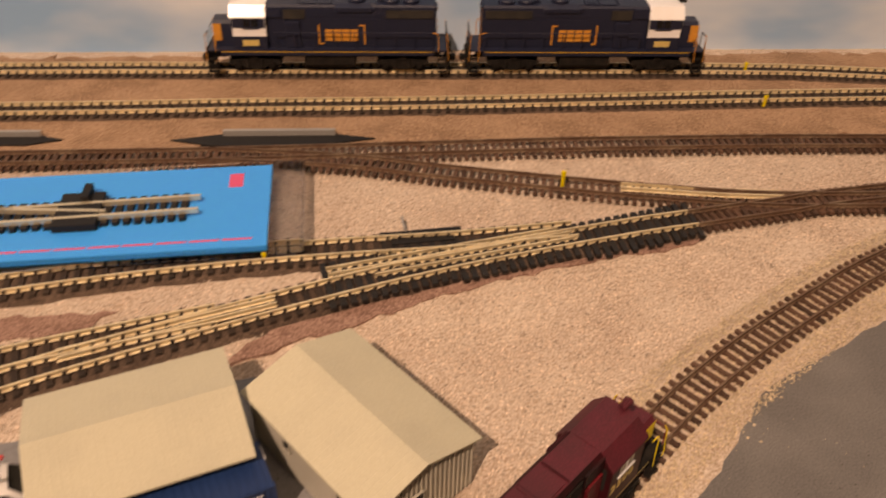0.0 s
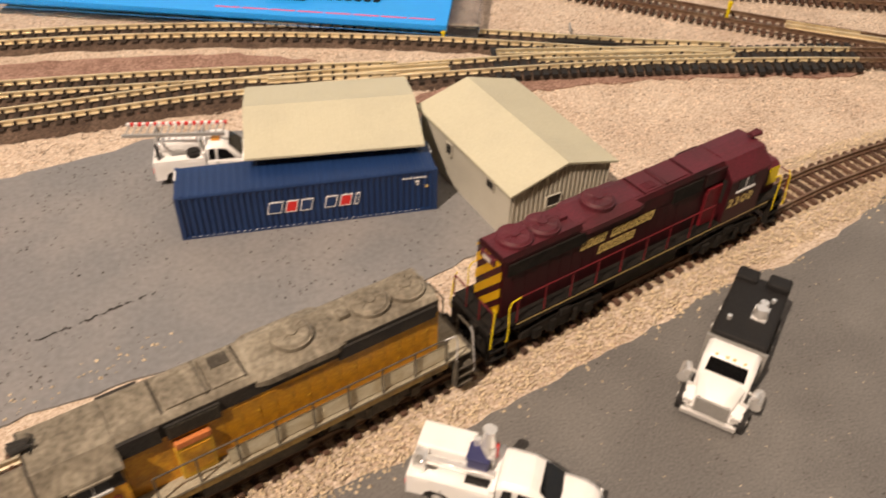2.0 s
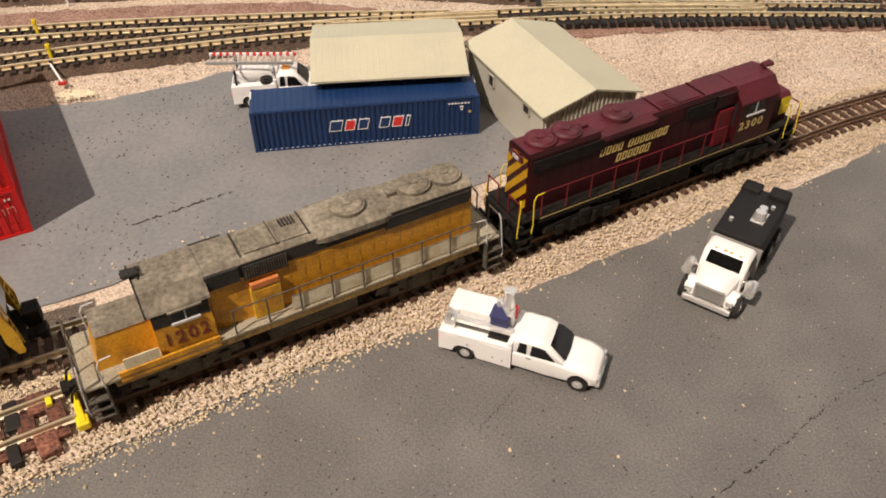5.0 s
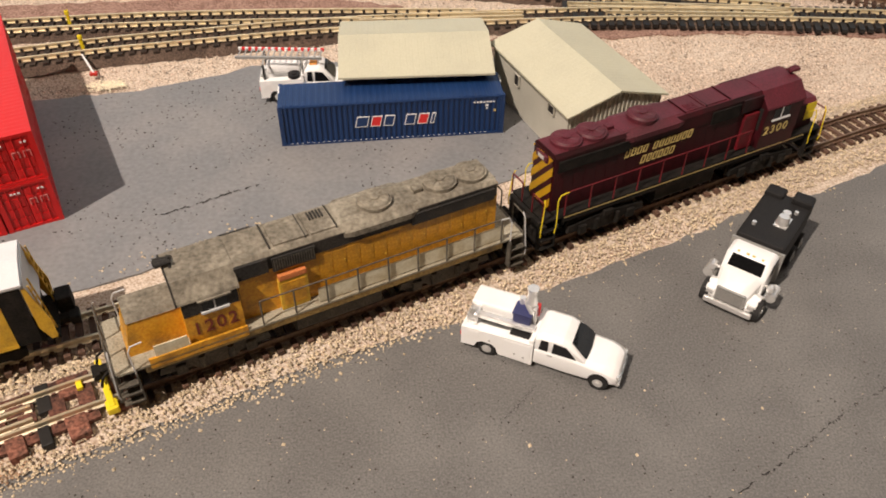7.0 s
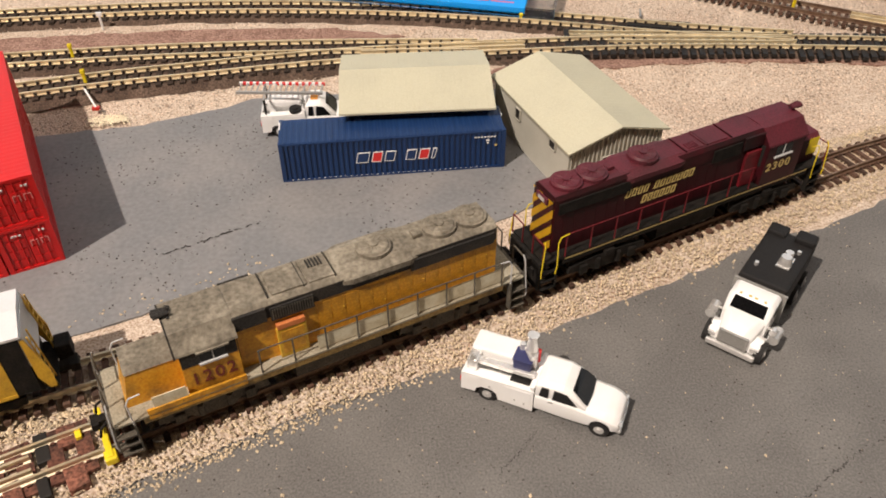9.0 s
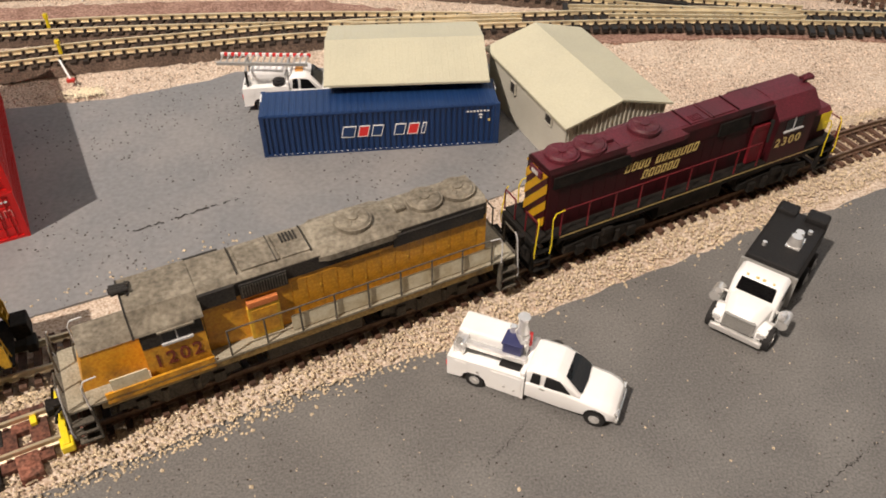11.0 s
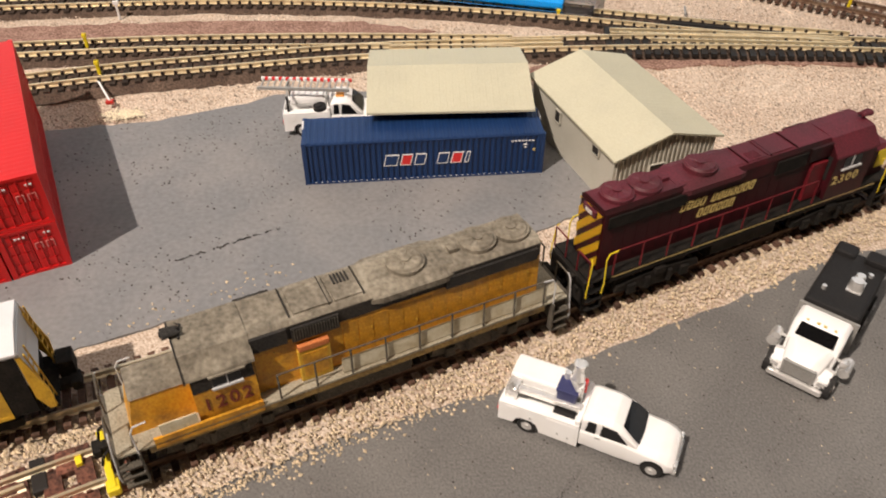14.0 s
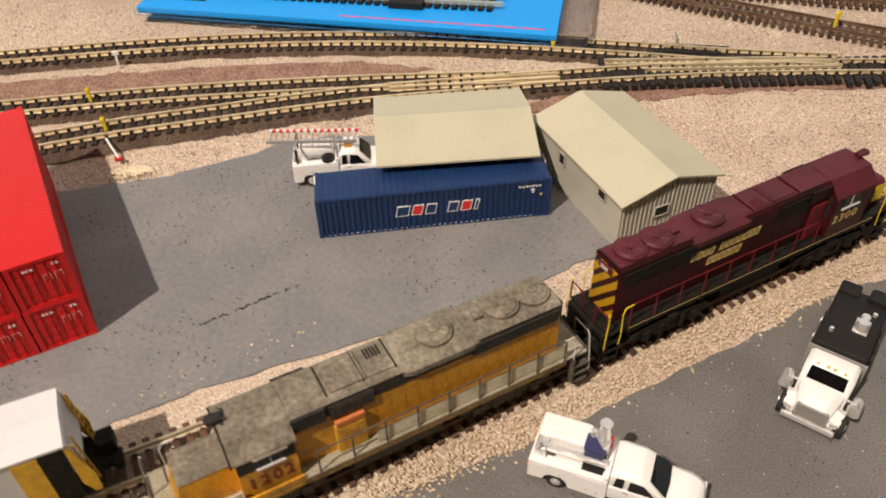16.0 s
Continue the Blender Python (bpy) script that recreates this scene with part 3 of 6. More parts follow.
shed("shed", 0.0535, 0.0425, 0.0192, 0.0243, pose(0.0482, 0.0300, 0, rz=-2.6), "cream plastic shed with ribbed gable roof behind the blue container",
     [("back", 0.0, 0.010, 0.006, 0.004)], wall_in=(0.002, 0.0068))
shed("shed", 0.0560, 0.0385, 0.0188, 0.0243, pose(0.1024, 0.0098, 0, rz=106.8), "cream plastic shed with a gable roof, windows and vertical siding",
     [("front", 0.003, 0.0115, 0.0050, 0.0035), ("right", -0.0158, 0.0150, 0.0036, 0.0030), ("right", 0.0082, 0.0132, 0.0030, 0.0040)], wall_in=(0.0020, 0.0022))


# ---- containers ----
def container(name, length, height, paint, m, label, group, doors=True, width=0.0152, rib=0.00015):
    ob = thing(name, m, label, "container", group)
    L, W, H = length, width, height
    for s, y in ((-1, 0.0), (1, W)):
        bm = bmesh.new()
        n = int(L / 0.00185)
        x0, x1 = 0.0012, L - 0.0012
        pitch = (x1 - x0) / n
        prof = []
        for i in range(n):
            a = x0 + i * pitch
            prof += [(a, 0.00045), (a + pitch * 0.38, 0.00045), (a + pitch * 0.5, 0.0), (a + pitch * 0.88, 0.0)]
        prof.append((x1, 0.00045))
        low = [bm.verts.new((x, y - s * d, 0.0008)) for x, d in prof]
        high = [bm.verts.new((x, y - s * d, H - 0.0007)) for x, d in prof]
        for i in range(len(prof) - 1):
            bm.faces.new((low[i], low[i + 1], high[i + 1], high[i]))
        bmesh.ops.recalc_face_normals(bm, faces=bm.faces[:])
        part("corrugated_side", bm, paint, ob)
        boxes("side_rail", paint, ob, (0, L, y - 0.0005 if s > 0 else y - 0.0001, y + 0.0001 if s > 0 else y + 0.0005, 0, 0.0009), (0, L, y - 0.0005 if s > 0 else y - 0.0001, y + 0.0001 if s > 0 else y + 0.0005, H - 0.0008, H - 0.0002))
    for x in (0, L):
        for y in (0, W):
            dx, dy = (0.0, 0.0013) if x == 0 else (-0.0013, 0.0), (0.0, 0.0013) if y == 0 else (-0.0013, 0.0)
            bm = bmesh.new()
            box(bm, x + dx[0] - (0.0001 if x == 0 else 0), x + dx[1] + (0.0001 if x else 0), y + dy[0] - (0.00015 if y == 0 else 0), y + dy[1] + (0.00015 if y else 0), 0, H)
            part("corner_post", bm, paint, ob)
    bm = bmesh.new()
    n = int(L / 0.0022)
    prof = [(0.0003, H - 0.0001)]
    for i in range(n):
        x = 0.0022 + (L - 0.0044) * i / (n - 1)
        prof += [(x - 0.0006, H - 0.0001), (x - 0.00045, H - 0.0001 + rib), (x + 0.00045, H - 0.0001 + rib), (x + 0.0006, H - 0.0001)]
    prof += [(L - 0.0003, H - 0.0001), (L - 0.0003, H - 0.0006), (0.0003, H - 0.0006)]
    side_prism(bm, prof, 0.0004, W - 0.0004)
    part("roof_panel", bm, paint, ob)
    boxes("far_end", paint, ob, (L - 0.0008, L - 0.0003, 0.001, W - 0.001, 0.0002, H - 0.0004))
    boxes("underside", paint, ob, (0.0005, L - 0.0005, 0.0005, W - 0.0005, 0.0001, 0.0007))
    if not doors:
        boxes("near_end", paint, ob, (0.0003, 0.0008, 0.001, W - 0.001, 0.0002, H - 0.0004))
        return ob
    for k in (0, 1):
        y0 = 0.0013 + k * (W / 2 - 0.0013) + (0.0001 if k else 0)
        y1 = y0 + W / 2 - 0.0014
        door = boxes("door", paint, ob, (0.0004, 0.001, y0, y1, 0.0008, H - 0.0008))
        hh = (H - 0.004) / 4
        for i in range(4):
            z = 0.0014 + i * (hh + 0.0004)
            if i in (1, 2):
                boxes("door_panel", paint, door, (0.0002, 0.0005, y0 + 0.0006, y0 + 0.0030, z, z + hh), bevel=0.00008)
                boxes("door_panel", paint, door, (0.0002, 0.0005, y1 - 0.0027, y1 - 0.0005, z, z + hh), bevel=0.00008)
            else:
                boxes("door_panel", paint, door, (0.00025, 0.0005, y0 + 0.0006, y1 - 0.0006, z + 0.0004, z + hh - 0.0004), bevel=0.00008)
        if k == 0:
            for da, db in ((0.0006, 0.0027), (0.0036, 0.0056)):
                e_ = 0.0002
                boxes("decal", DECAL, door, (0.00002, 0.00018, y0 + da, y0 + db, H * 0.64 - e_, H * 0.64), (0.00002, 0.00018, y0 + da, y0 + da + e_, H * 0.50, H * 0.64 - e_),
                      (0.00002, 0.00018, y0 + db - e_, y0 + db, H * 0.50, H * 0.64 - e_), label="pale worn rectangular decal outline")
        for q in (0.30, 0.70):
            y = y0 + (y1 - y0) * q
            rods("lock_bar", paint, door, 0.00016, (0.0001, y, 0.0008), (0.0001, y, H - 0.0008))
        boxes("label_bar", WHITE_INK, door, *[(-0.00002, 0.00022, y0 + 0.0008 + 0.0010 * j, y0 + 0.0015 + 0.0010 * j, H - 0.0031, H - 0.0026) for j in range(3 if k else 2)], label="small white unreadable print")
    boxes("sill", paint, ob, (0.0, 0.0012, 0.0013, W - 0.0013, 0, 0.0009), (0.0, 0.0012, 0.0013, W - 0.0013, H - 0.0009, H))
    return ob


blue = container("shipping_container", 0.0762, 0.0152, BLUE, pose(0, 0, 0), "navy blue corrugated shipping container on the grey pad", "shipping containers")
# lettering reduced to slanted blocks, white outline, two red ones
xx = 0.0250
for w, red_one in ((0.0042, 0), (0.0034, 1), (0.0034, 0), (0.0028, 2), (0.0034, 0), (0.0034, 1), (0.0013, 0)):
    if red_one == 2:
        xx += w
        continue
    bm = bmesh.new()
    z0, z1, sl = 0.0058, 0.0098, 0.0009

    def slant(bm, a, b, za, zb, y0, y1):
        lo, hi = sl * (za - z0) / (z1 - z0), sl * (zb - z0) / (z1 - z0)
        q = [(a + lo, za), (b + lo, za), (b + hi, zb), (a + hi, zb)]
        side_prism(bm, q, y0, y1)

    e = 0.00024
    slant(bm, xx, xx + e, z0, z1, -0.00022, 0.0002)
    slant(bm, xx + w - e, xx + w, z0, z1, -0.00022, 0.0002)
    slant(bm, xx + e, xx + w - e, z0, z0 + e, -0.00022, 0.0002)
    slant(bm, xx + e, xx + w - e, z1 - e, z1, -0.00022, 0.0002)
    part("letter_block", bm, WHITE_INK, blue, "white outlined slanted block")
    bm = bmesh.new()
    slant(bm, xx + e, xx + w - e, z0 + e, z1 - e, -0.00018, 0.0002)
    part("letter_fill", bm, RED_INK if red_one else BLUE, blue, "red block" if red_one else "")
    xx += w + 0.0010
boxes("small_print", WHITE_INK, blue, *[(0.0655 + 0.0011 * i, 0.0662 + 0.0011 * i, -0.0002, 0.0001, 0.0126, 0.0130) for i in range(7)], (0.0695, 0.0707, -0.0002, 0.0001, 0.0112, 0.0117), (0.0698, 0.0705, -0.0002, 0.0001, 0.0102, 0.0106), label="tiny white unreadable print")
boxes("warning_mark", YELLOW_INK, blue, (0.0725, 0.0733, -0.0002, 0.0001, 0.0090, 0.0097), label="tiny yellow mark")
boxes("dash_line", WHITE_INK, blue, *[(0.003 + 0.0018 * i, 0.0036 + 0.0018 * i, -0.00022, -0.0001, 0.00075, 0.00088) for i in range(38)])
for x in (0.0, 0.0749):
    boxes("white_corner_mark", WHITE_INK, blue, (x - 0.00012 + (0 if x == 0 else 0.0013), x + 0.0004 + (0 if x == 0 else 0.00105), 0.009, 0.0135, 0.0148, 0.01535))

RA = 111.0
for sx in (0, 1):
    for sz in (0, 1):
        off = Vector((-0.0649, -0.0318, 0)) + sx * 0.0160 * Vector((-0.9336, -0.3584, 0)) + Vector((0, 0, sz * 0.0158))
        if sz:
            off += Vector((0.0002, 0.0003, 0))
        container("shipping_container", 0.0830, 0.0157, RED, Matrix.Translation(off) @ Matrix.Rotation(radians(RA), 4, "Z"),
                  "bright red shipping container " + ("stacked on another red one" if sz else "standing on the grey pad"), "red shipping containers", width=0.0152, rib=0.00003)


# ---- locomotives ----
def locomotive(name, m, label, group, c, fans, near, number="", L=0.1105, nose=(0.0055, 0.0185), cab=(0.0185, 0.0315), hood_end=0.1025, bulge=(0.058, 0.079), nose_h=0.0110, nose_w=0.0047, ink_size=(0.0052, 0.86, 0.0031, 0.50), locker=(0.0095, 0.0168, 0.0112), slim=1.0, rail_h=0.0076):
    """Road-switcher diesel; x runs from the cab end to the rear, z from the rail top. near: the side (-1 or 1) towards the viewer."""
    ob = thing(name, m, label, "locomotive", group)
    D = 0.0110
    hw = 0.0058
    low = 0.0034 if "skirt" in c else 0.0062
    boxes("walkway", c["deck"], ob, (0.0012, L - 0.0012, -0.0094, 0.0094, D - 0.0006, D))
    for s in (-1, 1):
        boxes("side_sill", c["sill"], ob, (0.0075, L - 0.0075, s * 0.0088 - 0.0005, s * 0.0088 + 0.0005, D - 0.0024, D - 0.0003))
        if "stripe" in c:
            boxes("sill_stripe", c["stripe"], ob, (0.008, L - 0.008, s * 0.00935 - 0.00008, s * 0.00935 + 0.00008, D - 0.0009, D - 0.0006))
    boxes("frame", c["under"], ob, (0.004, L - 0.004, -0.0050, 0.0050, D - 0.0045, D - 0.0007))
    for x, s in ((0.0, 1), (L, -1)):
        boxes("pilot", c["under"], ob, (min(x, x + s * 0.0012), max(x, x + s * 0.0012), -0.0088, 0.0088, 0.0012, D - 0.0004), bevel=0.0002)
        bm = bmesh.new()
        box(bm, min(x - s * 0.0035, x + s * 0.002), max(x - s * 0.0035, x + s * 0.002), -0.0011, 0.0011, 0.0035, 0.0058, bevel=0.0003)
        box(bm, min(x - s * 0.0040, x - s * 0.0022), max(x - s * 0.0040, x - s * 0.0022), -0.0018, 0.0018, 0.0036, 0.0057, bevel=0.0003)
        part("coupler", bm, UNDER, ob)
        for y in (-1, 1):
            bm = bmesh.new()
            for k in range(3):
                z = 0.0012 + k * 0.0029
                box(bm, min(x + s * 0.0008, x + s * 0.0055), max(x + s * 0.0008, x + s * 0.0055), y * 0.0091 - 0.0012, y * 0.0091 + 0.0006, z, z + 0.0004)
            box(bm, min(x + s * 0.0052, x + s * 0.0056), max(x + s * 0.0052, x + s * 0.0056), y * 0.0091 - 0.0012, y * 0.0091 + 0.0006, 0.0012, D - 0.0006)
            part("corner_steps", bm, c["steps"], ob)
            rods("grab_rail", c["grab"], ob, 0.00019, (x + s * 0.0004, y * 0.0096, low), (x + s * 0.0002, y * 0.0098, low + 0.0016), (x + s * 0.0010, y * 0.0094, D + 0.0056), (x + s * 0.0012, y * 0.0086, D + 0.0072))
            rods("grab_rail", c["grab"], ob, 0.00019, (x + s * 0.0050, y * 0.0097, low), (x + s * 0.0054, y * 0.0097, low + 0.0030), (x + s * 0.0052, y * 0.0095, D + 0.0058), (x + s * 0.0060, y * 0.0094, D + 0.0074), (x + s * 0.0086, y * 0.0093, D + 0.0076))
        rods("end_rail", c["rail"], ob, 0.00022, (x + s * 0.0008, -0.0090, D), (x + s * 0.0008, -0.0090, D + 0.0062), (x + s * 0.0008, -0.003, D + 0.0062), (x + s * 0.0008, -0.003, D))
        rods("end_rail", c["rail"], ob, 0.00022, (x + s * 0.0008, 0.0090, D), (x + s * 0.0008, 0.0090, D + 0.0062), (x + s * 0.0008, 0.003, D + 0.0062), (x + s * 0.0008, 0.003, D))
        rods("air_hose", UNDER, ob, 0.00035, (x - s * 0.0002, 0.0035, 0.0075), (x - s * 0.0020, 0.0038, 0.0060), (x - s * 0.0028, 0.0034, 0.0030))
        rods("air_hose", UNDER, ob, 0.00035, (x - s * 0.0002, -0.0035, 0.0075), (x - s * 0.0020, -0.0038, 0.0060), (x - s * 0.0028, -0.0034, 0.0030))
    # tank and trucks
    bm = bmesh.new()
    prism(bm, [(-0.0080, 0.0038), (-0.0064, 0.0020), (0.0064, 0.0020), (0.0080, 0.0038), (0.0080, D - 0.0024), (-0.0080, D - 0.0024)], L * 0.40, L * 0.61)
    part("fuel_tank", bm, c["under"], ob)
    axle = 0.0085
    for cx in (0.0235, L - 0.0235):
        bm = bmesh.new()
        box(bm, cx - 0.013, cx + 0.013, -0.0045, 0.0045, 0.0030, 0.0072, bevel=0.0004)
        truck = part("truck", bm, UNDER, ob)
        for s in (-1, 1):
            bm = bmesh.new()
            side_prism(bm, [(cx - 0.0135, 0.0036), (cx - 0.0060, 0.0030), (cx - 0.0045, 0.0016), (cx + 0.0045, 0.0016), (cx + 0.0060, 0.0030), (cx + 0.0135, 0.0036), (cx + 0.0130, 0.0056), (cx + 0.004, 0.0066), (cx - 0.004, 0.0066), (cx - 0.0130, 0.0056)],
                       s * 0.0064 - 0.0005, s * 0.0064 + 0.0005)
            for q in (-1, 1):
                box(bm, cx + q * axle - 0.0013, cx + q * axle + 0.0013, s * 0.0071 - 0.0005, s * 0.0071 + 0.0005, 0.0022, 0.0052, bevel=0.0003)
                rod(bm, (cx + q * 0.0035, s * 0.0070, 0.0022), (cx + q * 0.0035, s * 0.0070, 0.0058), 0.0008, 8)
            box(bm, cx - 0.0016, cx + 0.0016, s * 0.0071 - 0.0006, s * 0.0071 + 0.0006, 0.0060, 0.0078)
            for v in bm.verts:
                v.co.y /= slim * slim
            part("side_frame", bm, c["under"], truck)
        for q in (-1, 1):
            for s in (-1, 1):
                bm = bmesh.new()
                disc(bm, (cx + q * axle, s * 0.0047, 0.0031), 0.0032, 0.0013, "Y", 20)
                disc(bm, (cx + q * axle, s * 0.0053, 0.0031), 0.0022, 0.0006, "Y", 16)
                part("wheel", bm, UNDER, truck)
    # short nose
    bm = bmesh.new()
    zt = D + nose_h
    nw = nose_w
    prism(bm, [(-nw - 0.0004, D), (nw + 0.0004, D), (nw, zt - 0.0012), (nw - 0.0012, zt - 0.0003), (-nw + 0.0012, zt - 0.0003), (-nw, zt - 0.0012)], nose[0] + 0.0006, nose[1])
    tip = 0.0
    if "skirt" in c:
        tip = 0.0008
        for v in bm.verts:
            if v.co.x < nose[0] + 0.001:
                v.co.x += tip if v.co.z > D + 0.005 else -0.0012
    nb = part("nose", bm, c["body"], ob)
    bm = bmesh.new()
    prism(bm, [(-nw - 0.0002, zt - 0.0012), (-nw + 0.0012, zt), (nw - 0.0012, zt), (nw + 0.0002, zt - 0.0012), (nw - 0.0012, zt - 0.0002), (-nw + 0.0012, zt - 0.0002)], nose[0] + 0.0003 + tip, nose[1])
    part("nose_top", bm, c["roof"], nb)
    if "nose_front" in c:
        boxes("nose_panel", c["nose_front"], nb, (nose[0] + 0.0002, nose[0] + 0.0007, -0.0052, 0.0052, D + 0.0005, zt - 0.0014))
        boxes("nose_panel", c["nose_front"], nb, (nose[0] + 0.0002, nose[0] + 0.0042, nw - 0.00005, nw + 0.0003, D + 0.0022, zt - 0.0012), (nose[0] + 0.0002, nose[0] + 0.0042, -nw - 0.0003, -nw + 0.00005, D + 0.0022, zt - 0.0012))
    if "skirt" in c:
        for s in (-1, 1):
            boxes("side_skirt", c["skirt"], ob, (0.0088, cab[1] + 0.0002, s * 0.0091 - 0.0003, s * 0.0091 + 0.0003, D - 0.0016, D + 0.0014))
    if "plate" in c:
        boxes("side_plate", c["plate"], nb, (nose[0] + 0.0050, nose[1] - 0.0004, near * 0.0089 - 0.00015, near * 0.0089 + 0.00015, D + 0.0014, D + 0.0046))
    # cab
    ct, ce, cw = D + 0.0180, D + 0.0137, 0.0082 / slim
    bm = bmesh.new()
    prism(bm, [(-cw, D - 0.0014), (cw, D - 0.0014), (cw, ce), (0.0052, ct - 0.0004), (-0.0052, ct - 0.0004), (-cw, ce)], cab[0], cab[1])
    cb = part("cab", bm, c["cab"], ob)
    bm = bmesh.new()
    prism(bm, [(-cw - 0.0004, ce - 0.0004), (-cw - 0.0002, ce + 0.0002), (-0.0053, ct), (-0.0018, ct + 0.0003), (0.0018, ct + 0.0003), (0.0053, ct), (cw + 0.0002, ce + 0.0002), (cw + 0.0004, ce - 0.0004), (0.0053, ct - 0.0005), (-0.0053, ct - 0.0005)], cab[0] - 0.0008, cab[1] + 0.0004)
    part("cab_roof", bm, c["cab_roof"], cb)
    if "skirt" in c:
        bm = bmesh.new()
        prism(bm, [(-cw - 0.0005, ce - 0.0006), (-cw - 0.0003, ce + 0.0003), (-0.0053, ct + 0.0001), (-0.0018, ct + 0.0004), (0.0018, ct + 0.0004), (0.0053, ct + 0.0001), (cw + 0.0003, ce + 0.0003), (cw + 0.0005, ce - 0.0006), (0.0050, ct - 0.0012), (-0.0050, ct - 0.0012)], cab[0] - 0.0011, cab[0] - 0.0007)
        part("roof_brow", bm, c["band"], cb, "dark edge over the windscreens")
        rods("horn_pipe", c["band"], cb, 0.00022, (cab[0] - 0.0004, 0.0062, ct - 0.0010), (cab[0] + 0.0016, 0.0030, ct + 0.0005), (cab[0] + 0.0006, -0.0010, ct + 0.0006))
        for s in (-1, 1):
            boxes("sunshade", c["roof"], cb, (cab[0] + 0.0036, cab[0] + 0.0112, s * (cw + 0.0004) - 0.0004, s * (cw + 0.0004) + 0.0004, ce - 0.0009, ce - 0.0005))
    cl = cab[1] - cab[0]
    for s in (-1, 1):
        boxes("window_band", c["band"], cb, (cab[0] + 0.0001, cab[1] - 0.0002, s * cw - 0.0001, s * cw + 0.0001, ce - 0.0046, ce - 0.0002))
        for k in (0, 1):
            wx = cab[0] + cl * (0.34 + 0.24 * k)
            boxes("window", GLASS_BLACK, cb, (wx, wx + cl * 0.20, s * (cw + 0.0001) - 0.0001, s * (cw + 0.0001) + 0.0001, ce - 0.0040, ce - 0.0008))
        boxes("window_sill", c["sillbar"], cb, (cab[0] + cl * 0.30, cab[0] + cl * 0.80, s * (cw + 0.0003) - 0.0003, s * (cw + 0.0003) + 0.0003, ce - 0.0048, ce - 0.0043), (cab[0] + cl * 0.550, cab[0] + cl * 0.572, s * (cw + 0.0002) - 0.0001, s * (cw + 0.0002) + 0.0001, ce - 0.0043, ce - 0.0006))
        boxes("windscreen", GLASS_BLACK, cb, (cab[0] - 0.0003, cab[0] + 0.0002, s * 0.0030 - 0.0022, s * 0.0030 + 0.0022, zt + 0.0008, ce + 0.0010))
    for s in (-1, 1):
        boxes("cab_door", HOLE, cb, (cab[1] - 0.0001, cab[1] + 0.0002, s * 0.0069 - 0.0009, s * 0.0069 + 0.0009, D + 0.0058, ce - 0.0008))
    bm = bmesh.new()
    hx = cab[0] - 0.0004
    for s in (-1, 0, 1):
        disc(bm, (hx - 0.0005 + 0.0003 * abs(s), s * 0.0008 + 0.0008, ct + 0.0014), 0.00075, 0.0036, "X", 10, 0.0004)
    rod(bm, (hx, 0.0008, ct), (hx, 0.0008, ct + 0.0014), 0.0004)
    part("horn", bm, c["horn"], cb)
    # long hood
    zs, zr = D + 0.0137, D + 0.0180
    bm = bmesh.new()
    prism(bm, [(-hw, D), (hw, D), (hw, zs), (-hw, zs)], cab[1], hood_end)
    hood = part("hood", bm, c["body"], ob)
    bm = bmesh.new()
    top = [(-hw - 0.0001, zs), (hw + 0.0001, zs), (hw + 0.0001, zr - 0.0008), (hw - 0.0009, zr), (-hw + 0.0009, zr), (-hw - 0.0001, zr - 0.0008)]
    prism(bm, top, cab[1], hood_end)
    part("hood_top", bm, c.get("shoulder", c["roof"]), hood)
    # Thin top sheet carries the lit roof colour, shoulders the darker side tone
    if "shoulder" in c:
        boxes("roof_sheet", c["roof"], hood, (cab[1], hood_end - 0.0002, -hw + 0.0010, hw - 0.0010, zr - 0.0002, zr + 0.0001))
    for s in (-1, 1):
        boxes("top_band", c["band"], hood, (cab[1] + 0.0003, hood_end - 0.0003, s * (hw + 0.0001) - 0.0001, s * (hw + 0.0001) + 0.0001, zs - 0.0003, zr - 0.0010))
        bm = bmesh.new()
        box(bm, hood_end - 0.0245, hood_end - 0.0010, s * (hw + 0.0004) - 0.0003, s * (hw + 0.0004) + 0.0003, zs - 0.0008, zr - 0.0018)
        box(bm, hood_end - 0.0240, hood_end - 0.0015, s * (hw + 0.00072) - 0.00006, s * (hw + 0.00072) + 0.00006, zr - 0.0021, zr - 0.0019)
        part("radiator_grille", bm, c["grille"], hood)
        boxes("intake_grille", c["grille"], hood, (cab[1] + 0.0090, cab[1] + 0.0195, s * (hw + 0.0004) - 0.0003, s * (hw + 0.0004) + 0.0003, zs - 0.0012, zr - 0.0016))
        if "skirt" in c:
            boxes("grille_slats", UNDER_GREY, hood, *[(cab[1] + 0.0094 + 0.0006 * i, cab[1] + 0.0096 + 0.0006 * i, s * (hw + 0.0008) - 0.00012, s * (hw + 0.0008) + 0.0001, zs - 0.0008, zr - 0.0020) for i in range(17)])
        boxes("front_panel", c["panel"], hood, (cab[1] + 0.0002, cab[1] + 0.0080, s * (hw + 0.0005) - 0.0004, s * (hw + 0.0005) + 0.0004, zs - 0.0006, zr - 0.0008), bevel=0.00012)
        k = int((hood_end - cab[1] - 0.014) / 0.0036)
        bm = bmesh.new()
        box(bm, 0, 0.0034, -0.00003, 0.00003, D + 0.0012, zs - 0.0014)
        door = bpy.data.meshes.new("hood_door")
        bm.to_mesh(door)
        bm.free()
        door.materials.append(c["body"])
        for i in range(k):
            d_ = new("hood_door", door)
            d_.parent = hood
            d_.matrix_basis = Matrix.Translation((cab[1] + 0.013 + i * 0.0036, s * (hw + 0.00006), 0))
